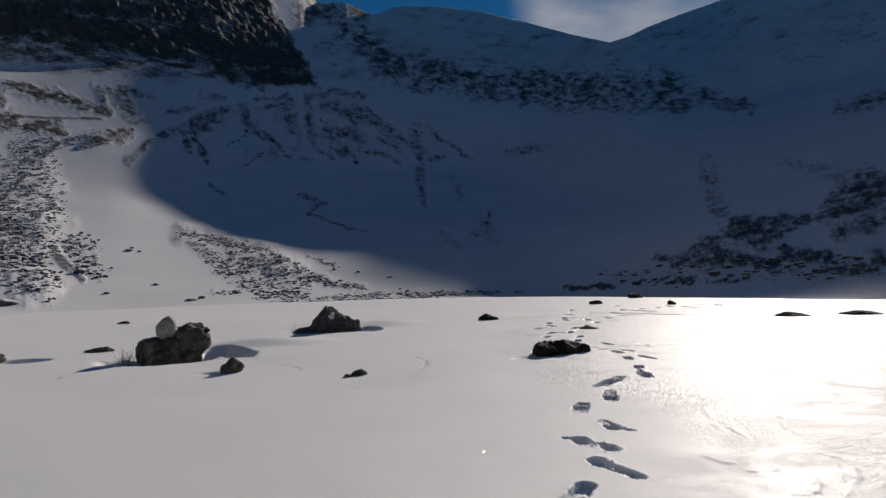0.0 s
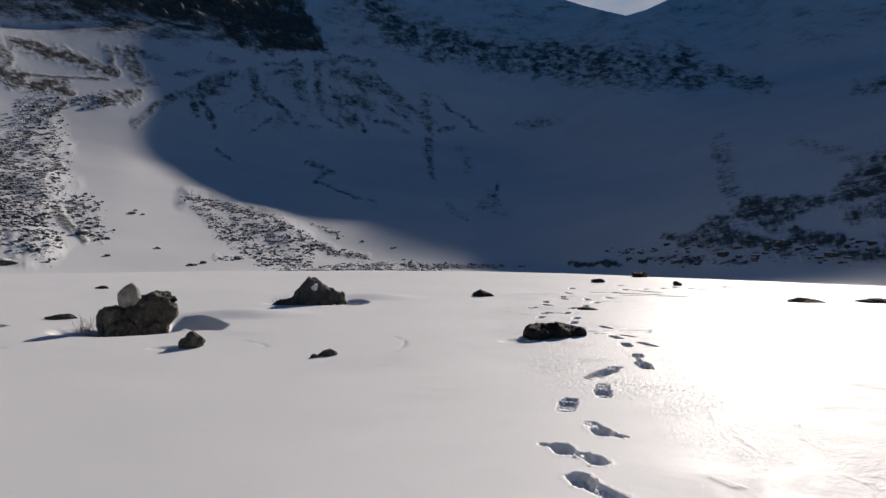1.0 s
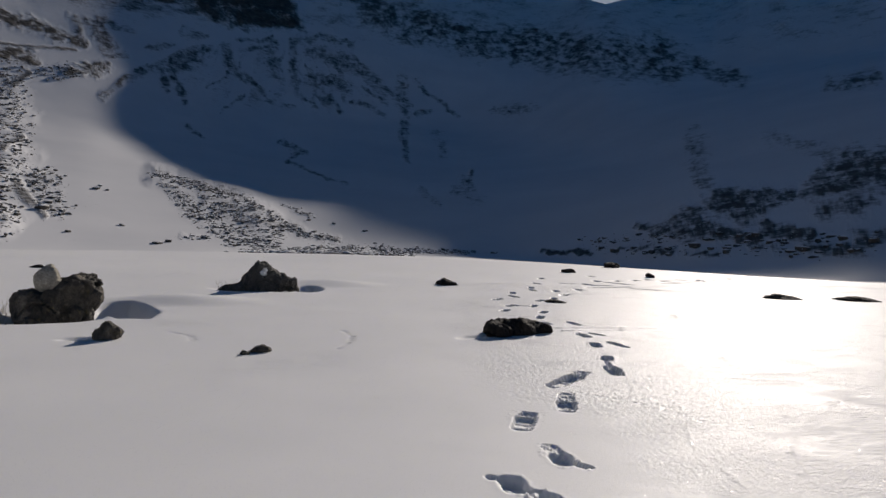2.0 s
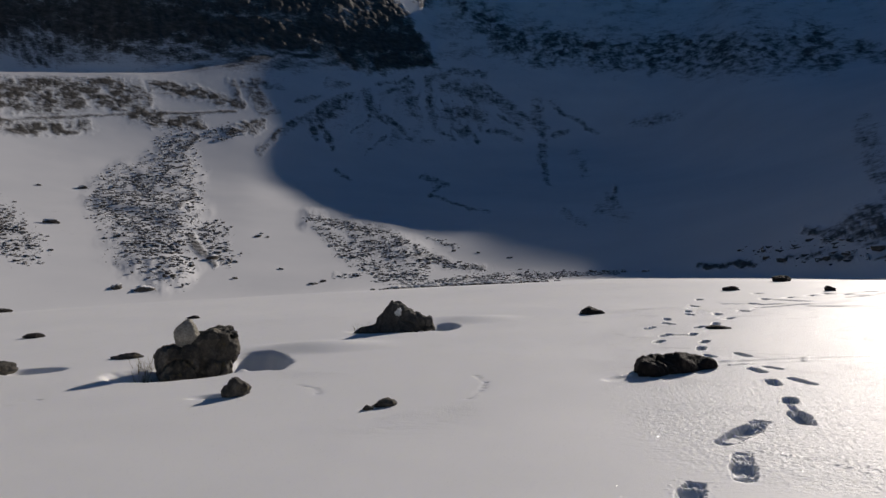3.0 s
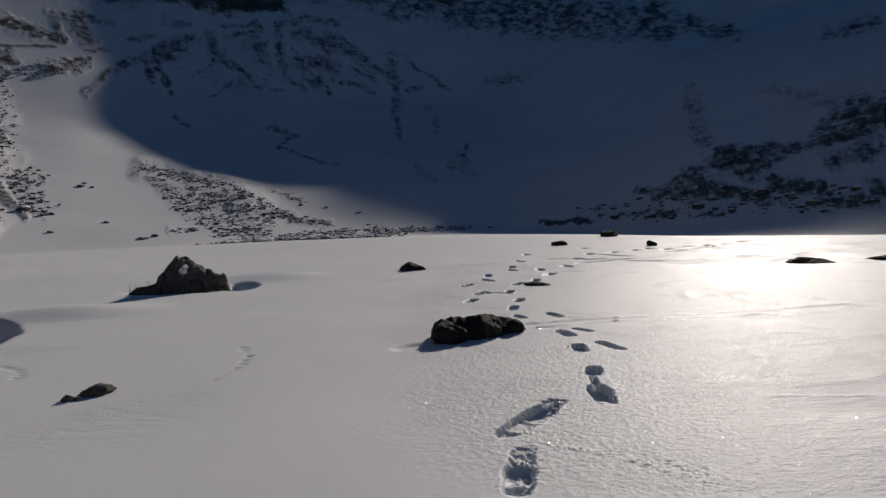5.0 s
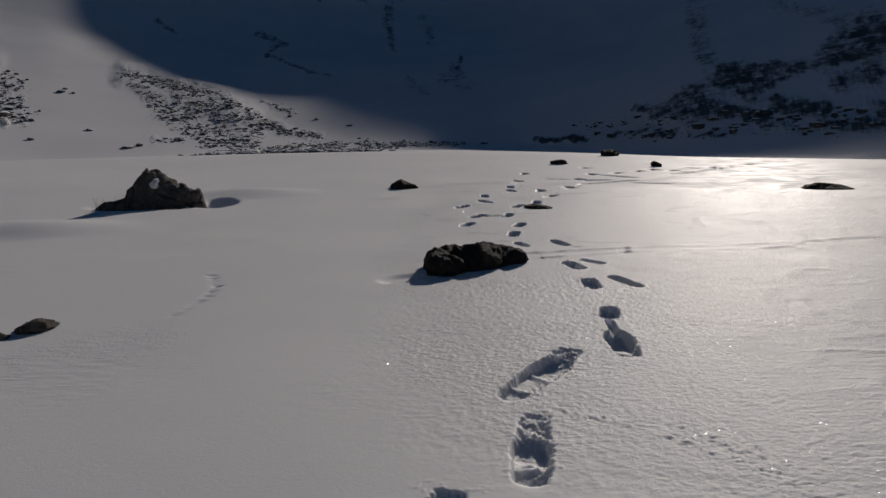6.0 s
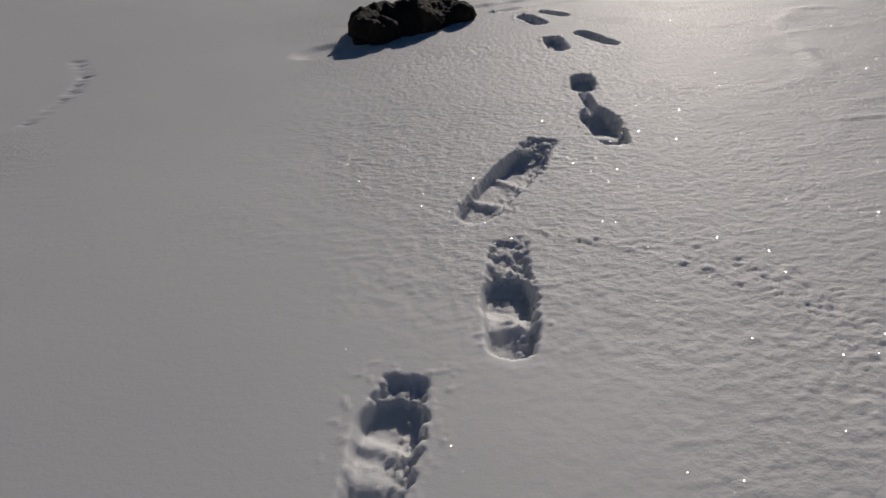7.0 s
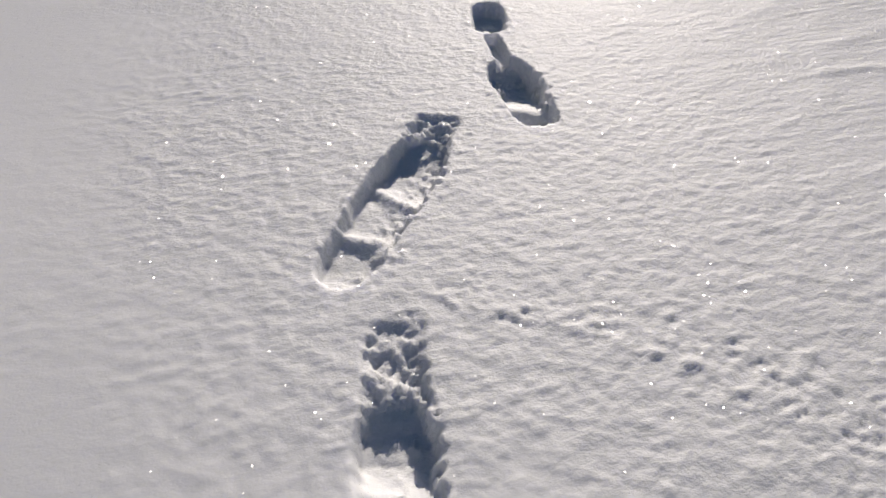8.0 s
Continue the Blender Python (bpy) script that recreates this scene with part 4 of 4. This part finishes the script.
def stone(name, x, y, size, material, label, seed, turn=0.0, sink=0.35, sub=4, rough=0.1, facets=10, category="rock", group="", peak=0.0):
    """One stone, sunk a little into the snow."""
    ob = new(name, mesh_of(name, stone_bm(seed, size, sub, facets, rough, turn, peak=peak), material))
    ob.location = (x, y, ground_z(x, y) + size[2] * (1 - 2 * sink))
    return tagged(ob, label, category, group)


# The big boulder, blocky and cleft, and the pale stone on it.
bm = block_bm((-0.37, 0.0, 0.28), (0.19, 0.33, 0.31), (0, -3, 6), 5, 0, 1)
block_bm((-0.06, -0.1, 0.28), (0.155, 0.33, 0.33), (0, 5, -6), 4, 0.1, 11, bm)
block_bm((0.26, 0.05, 0.56), (0.31, 0.36, 0.215), (4, -7, -4), 6, 0, 2, bm)
block_bm((0.24, -0.08, 0.2), (0.19, 0.29, 0.19), (0, 5, 10), 4, 0, 3, bm)
block_bm((0.02, 0.2, 0.25), (0.48, 0.22, 0.28), (0, 0, 0), 4, 0, 4, bm)
block_bm((-0.05, -0.25, 0.4), (0.13, 0.14, 0.17), (0, 8, 20), 3, 0.2, 5, bm)
block_bm((-0.46, -0.04, 0.38), (0.11, 0.22, 0.13), (0, -10, 0), 4, 0.2, 6, bm)
block_bm((-0.2, -0.14, 0.1), (0.27, 0.26, 0.2), (0, 0, 5), 4, 0, 7, bm)
block_bm((0.53, 0.06, 0.55), (0.06, 0.25, 0.19), (0, 6, 0), 6, 0, 8, bm)
block_bm((0.18, -0.37, 0.06), (0.16, 0.11, 0.055), (0, -6, 0), 4, 0, 9, bm)
bm.transform(Matrix.Diagonal((0.86, 0.88, 0.88, 1)))
boulder = new("boulder", mesh_of("boulder", bm, DARK_ROCK))
boulder.location, boulder.rotation_euler = (-3.83, 10.78, -0.25), (0, 0, radians(30.6))
fused(boulder, 0.0115, 0.055, 1)
tagged(boulder, "large dark weathered boulder standing in a wind-scoured snow hollow", "boulder")
cap = new("stone", mesh_of("stone", block_bm((0, 0, 0), (0.165, 0.15, 0.19), (0, 8, 20), 2.2, 0.42, 17), PALE_ROCK))
cap.location, cap.rotation_euler = (-3.87, 10.64, 0.42), (0, radians(4), 0)
tagged(cap, "pale rounded granite stone resting on a dark boulder", "rock")

# The peaked boulder: a smooth slab on one side, broken blocks on the other, snow caught in the cleft.
bm = block_bm((-0.05, 0, 0.0), (0.47, 0.34, 0.58), (0, 3, 6), 2.7, 0.76, 21)
block_bm((0.19, 0.04, 0.16), (0.19, 0.22, 0.25), (0, -20, 10), 4, 0.4, 22, bm)
block_bm((0.19, -0.16, 0.08), (0.16, 0.15, 0.17), (0, 10, 0), 3, 0.2, 24, bm)
block_bm((0.36, 0.0, 0.18), (0.11, 0.15, 0.14), (0, 14, 20), 4, 0.2, 27, bm)
block_bm((0.53, -0.04, 0.09), (0.085, 0.12, 0.17), (0, -8, 0), 6, 0.1, 25, bm)
block_bm((-0.5, -0.1, 0.02), (0.3, 0.18, 0.14), (0, -12, 0), 3, 0.3, 23, bm)
peaked = new("boulder", mesh_of("boulder", bm, GREY_ROCK))
peaked.location, peaked.rotation_euler = (-1.95, 13.9, -0.06), (0, 0, radians(14))
fused(peaked, 0.0115, 0.04, 2)
tagged(peaked, "peaked grey boulder with a small snow patch near its top", "boulder")


def caught_snow(host, u, z, size, seed):
    """A little snow lying against the side of a boulder that faces the trail."""
    side = [v.co for v in host.data.vertices if abs(v.co.x - u) < 0.04 and abs(v.co.z - z) < 0.04]
    at = min(side, key=lambda c: c.y) + Vector((0, 0.35 * size[1], 0))
    part("snow_patch", stone_bm(seed, size, 3, 9, 0.2, 0.4, at, sharp=6), SNOW, host, "clean white snow patch")


caught_snow(peaked, 0.05, 0.41, (0.06, 0.05, 0.085), 26)
caught_snow(peaked, 0.02, 0.03, (0.06, 0.05, 0.05), 28)
caught_snow(peaked, 0.4, 0.03, (0.12, 0.06, 0.045), 29)

# The low boulder beside the trail: a rounded loaf of two lumps with a broken end.
bm = block_bm((-0.2, 0, 0.02), (0.24, 0.2, 0.165), (0, 4, 0), 3.2, 0, 31)
block_bm((0.1, 0.02, 0.02), (0.26, 0.21, 0.195), (0, -4, 10), 2.8, 0, 32, bm)
block_bm((0.33, 0.02, 0.0), (0.16, 0.16, 0.15), (0, 12, 0), 3, 0, 33, bm)
block_bm((0.47, 0.0, -0.02), (0.09, 0.08, 0.06), (0, 10, 0), 3, 0, 34, bm)
low = new("boulder", mesh_of("boulder", bm, BLACK_ROCK))
low.location, low.rotation_euler = (1.99, 10.1, -0.04), (0, 0, radians(29))
fused(low, 0.0105, 0.055, 5)
tagged(low, "low dark brown boulder sunk in the snow beside footprints", "boulder")

stone("rock", -2.38, 8.98, (0.155, 0.13, 0.13), DARK_ROCK, "small triangular dark rock casting a short shadow on snow", 41, 0.3, 0.32, peak=0.5)
stone("rock", -0.72, 8.62, (0.12, 0.09, 0.06), DARK_ROCK, "flat dark stone barely showing above the snow", 42, 0.6, 0.45)
stone("rock", -0.83, 8.45, (0.05, 0.04, 0.035), DARK_ROCK, "fist-sized dark stone barely showing above the snow", 56, 0.6, 0.4)
stone("rock", 1.27, 15.62, (0.27, 0.2, 0.12), BLACK_ROCK, "low dark rock poking out of the snow", 43, 0.2, 0.5, peak=0.6)
stone("rock", 7.6, 14.95, (0.42, 0.3, 0.08), BLACK_ROCK, "flat dark rock in the sunlit snow glare", 44, 0.1, 0.5, peak=0.4)
stone("rock", 9.1, 14.95, (0.34, 0.28, 0.08), BLACK_ROCK, "flat dark rock in the sunlit snow glare", 45, -0.2, 0.5, peak=0.4)
stone("rock", 3.07, 13.3, (0.16, 0.14, 0.03), BLACK_ROCK, "thin flat dark stone lying on snow beside footprints", 46)
stone("rock", 6.35, 22.4, (0.26, 0.2, 0.1), BLACK_ROCK, "small dark rock at the far rim of the snowfield", 47)
stone("rock", 4.6, 19.9, (0.2, 0.16, 0.09), BLACK_ROCK, "small dark rock at the far rim of the snowfield", 48)
stone("rock", 6.4, 18.95, (0.1, 0.1, 0.08), BLACK_ROCK, "small dark rock beside the far footprints", 49)
stone("rock", -6.5, 10.3, (0.3, 0.25, 0.1), DARK_ROCK, "dark rock with a scoured blue hollow beside it", 50)
stone("rock", -5.25, 11.4, (0.2, 0.12, 0.06), DARK_ROCK, "flat dark stone on the snow near the boulder", 51, 0.1)
stone("rock", -7.3, 16.6, (0.16, 0.12, 0.04), BLACK_ROCK, "thin flat dark stone lying on snow", 52)
stone("rock", -8.9, 13.8, (0.16, 0.14, 0.06), BLACK_ROCK, "thin flat dark stone lying on snow", 53)
stone("rock", -15.8, 20.3, (0.3, 0.25, 0.1), BLACK_ROCK, "low dark rock poking out of the snow", 54)


# ---- scree ----
def scree(name, lines, count, small, large, seed, label):
    """Loose stones over a stretch of slope, joined into one mesh."""
    rng = np.random.default_rng(seed)
    r = np.hypot(FX, FY)
    a, e = np.degrees(np.arctan2(FX, FY)), np.degrees(np.arctan2(FZ - EYE_H, r))
    weight = strokes(a, e, lines) ** 1.5 * (vnoise(a * 3.6, e * 6.5, 7) > 0.36) * (r > 33) * (r < 260)
    flat = (weight * r * np.gradient(r, axis=1)).ravel()
    pick = rng.choice(flat.size, count, p=flat / flat.sum())
    pts = np.stack([FX.ravel()[pick], FY.ravel()[pick], FZ.ravel()[pick]], -1)
    pts[:, :2] += rng.normal(0, 0.3, (count, 2))
    ico = bmesh.new()
    bmesh.ops.create_icosphere(ico, subdivisions=1, radius=1)
    base = np.array([v.co for v in ico.verts])
    faces = np.array([[v.index for v in f.verts] for f in ico.faces])
    ico.free()
    nv = len(base)
    size = small + (large - small) * rng.random(count) ** 4
    sc = size[:, None] * rng.uniform(0.5, 1.2, (count, 3)) * (1.3, 0.8, 0.65)
    ang = rng.normal(0, 0.5, count)
    v = base[None] * (1 + rng.uniform(-0.3, 0.3, (count, nv, 1))) * sc[:, None]
    c, s = np.cos(ang)[:, None], np.sin(ang)[:, None]
    v = np.stack([v[..., 0] * c - v[..., 1] * s, v[..., 0] * s + v[..., 1] * c, v[..., 2]], -1) + pts[:, None]
    f = (faces[None] + (np.arange(count) * nv)[:, None, None]).reshape(-1, 3)
    me = bpy.data.meshes.new(name)
    co = v.reshape(-1, 3)
    me.vertices.add(len(co))
    me.vertices.foreach_set("co", co.astype(np.float32).ravel())
    me.loops.add(f.size)
    me.loops.foreach_set("vertex_index", f.astype(np.int32).ravel())
    me.polygons.add(len(f))
    me.polygons.foreach_set("loop_start", np.arange(0, f.size, 3, dtype=np.int32))
    me.update(calc_edges=True)
    me.materials.append(SCREE)
    return tagged(new(name, me), label, "scree", kind="stuff")


scree("scree", LEFT_SCREE, 15000, 0.05, 0.34, 3, "dark loose stones scattered down a sunlit snow slope")
scree("scree", MORAINE + SPINE * 2, 13000, 0.04, 0.26, 4, "dark rubble of a low moraine at the foot of the slope")
scree("scree", RUBBLE, 500, 0.04, 0.34, 6, "scattered dark stones along the shaded foot of the bowl")


# ---- single stones on the slopes ----
def on_slope(bearing, angle):
    """The place on the land in that direction from the middle of the snowfield."""
    col = int(np.argmin(np.abs(np.degrees(np.arctan2(FX[:, 0], FY[:, 0])) - bearing)))
    up = np.degrees(np.arctan2(FZ[col] - EYE_H, np.hypot(FX[col], FY[col])))
    row = int(np.argmax((up > angle) & (np.hypot(FX[col], FY[col]) > 45)))
    return FX[col, row], FY[col, row], FZ[col, row]


SLOPE_STONES = [
    (-36.9, 4.9, 0.8), (-38.7, 2.5, 0.9), (-27.6, -0.6, 0.7), (-24.4, 1.0, 0.5), (-39.6, 5.2, 0.4), (-32.3, -2.6, 0.8), (-34.0, -2.4, 0.6), (-25.8, -2.2, 0.3),
    (-22.5, -1.6, 0.3), (-20.0, -2.9, 0.45), (-19.2, -2.8, 0.35), (-30.0, 6.2, 0.5), (-29.3, 3.4, 0.35), (-27.9, 0.8, 0.3), (-41.0, 4.0, 0.35), (-9.0, -0.9, 0.35),
    (-7.0, -1.1, 0.3), (-13.5, 0.0, 0.4), (-4.5, -1.6, 0.3), (-24.2, 1.2, 0.35), (-23.6, 0.9, 0.3), (2.0, -2.9, 0.4), (6.0, -3.0, 0.4),
]
for n, (bearing, angle, size) in enumerate(SLOPE_STONES):
    px, py, pz = on_slope(bearing, angle)
    ob = new("rock", mesh_of("rock", stone_bm(200 + n, (size, size * 0.8, size * 0.5), 3, 9, 0.15, n * 0.7), SCREE))
    ob.location = (px, py, pz + size * 0.12)
    tagged(ob, "dark boulder lying on the snowy mountain slope", "rock", "boulders on the slope")

# ---- dry grass beside the boulder ----
def grass_tuft(x, y, blades, seed):
    rnd = random.Random(seed)
    bm = bmesh.new()
    for _ in range(blades):
        bx, by, lean = rnd.gauss(0, 0.06), rnd.gauss(0, 0.05), rnd.uniform(0, 6.283)
        tall, w = rnd.uniform(0.1, 0.26), rnd.uniform(0.0025, 0.005)
        last = None
        for k in range(5):
            f = k / 4
            c = Vector((bx + math.cos(lean) * 0.1 * f * f, by + math.sin(lean) * 0.1 * f * f, tall * f - 0.02))
            ww = w * (1 - 0.8 * f)
            ring = [bm.verts.new(c + Vector((ww * math.cos(q), ww * math.sin(q), 0))) for q in (0, 2.1, 4.2)]
            if last:
                for i in range(3):
                    bm.faces.new((last[i], last[(i + 1) % 3], ring[(i + 1) % 3], ring[i]))
            last = ring
    ob = new("grass_tuft", mesh_of("grass_tuft", bm, DRY_GRASS))
    ob.location = (x, y, ground_z(x, y))
    return tagged(ob, "dry straw-coloured grass poking through snow beside a boulder", "grass", "grass by the boulder")


grass_tuft(-4.38, 10.45, 34, 1)
grass_tuft(-4.5, 10.6, 22, 2)
grass_tuft(-2.6, 13.8, 16, 3)
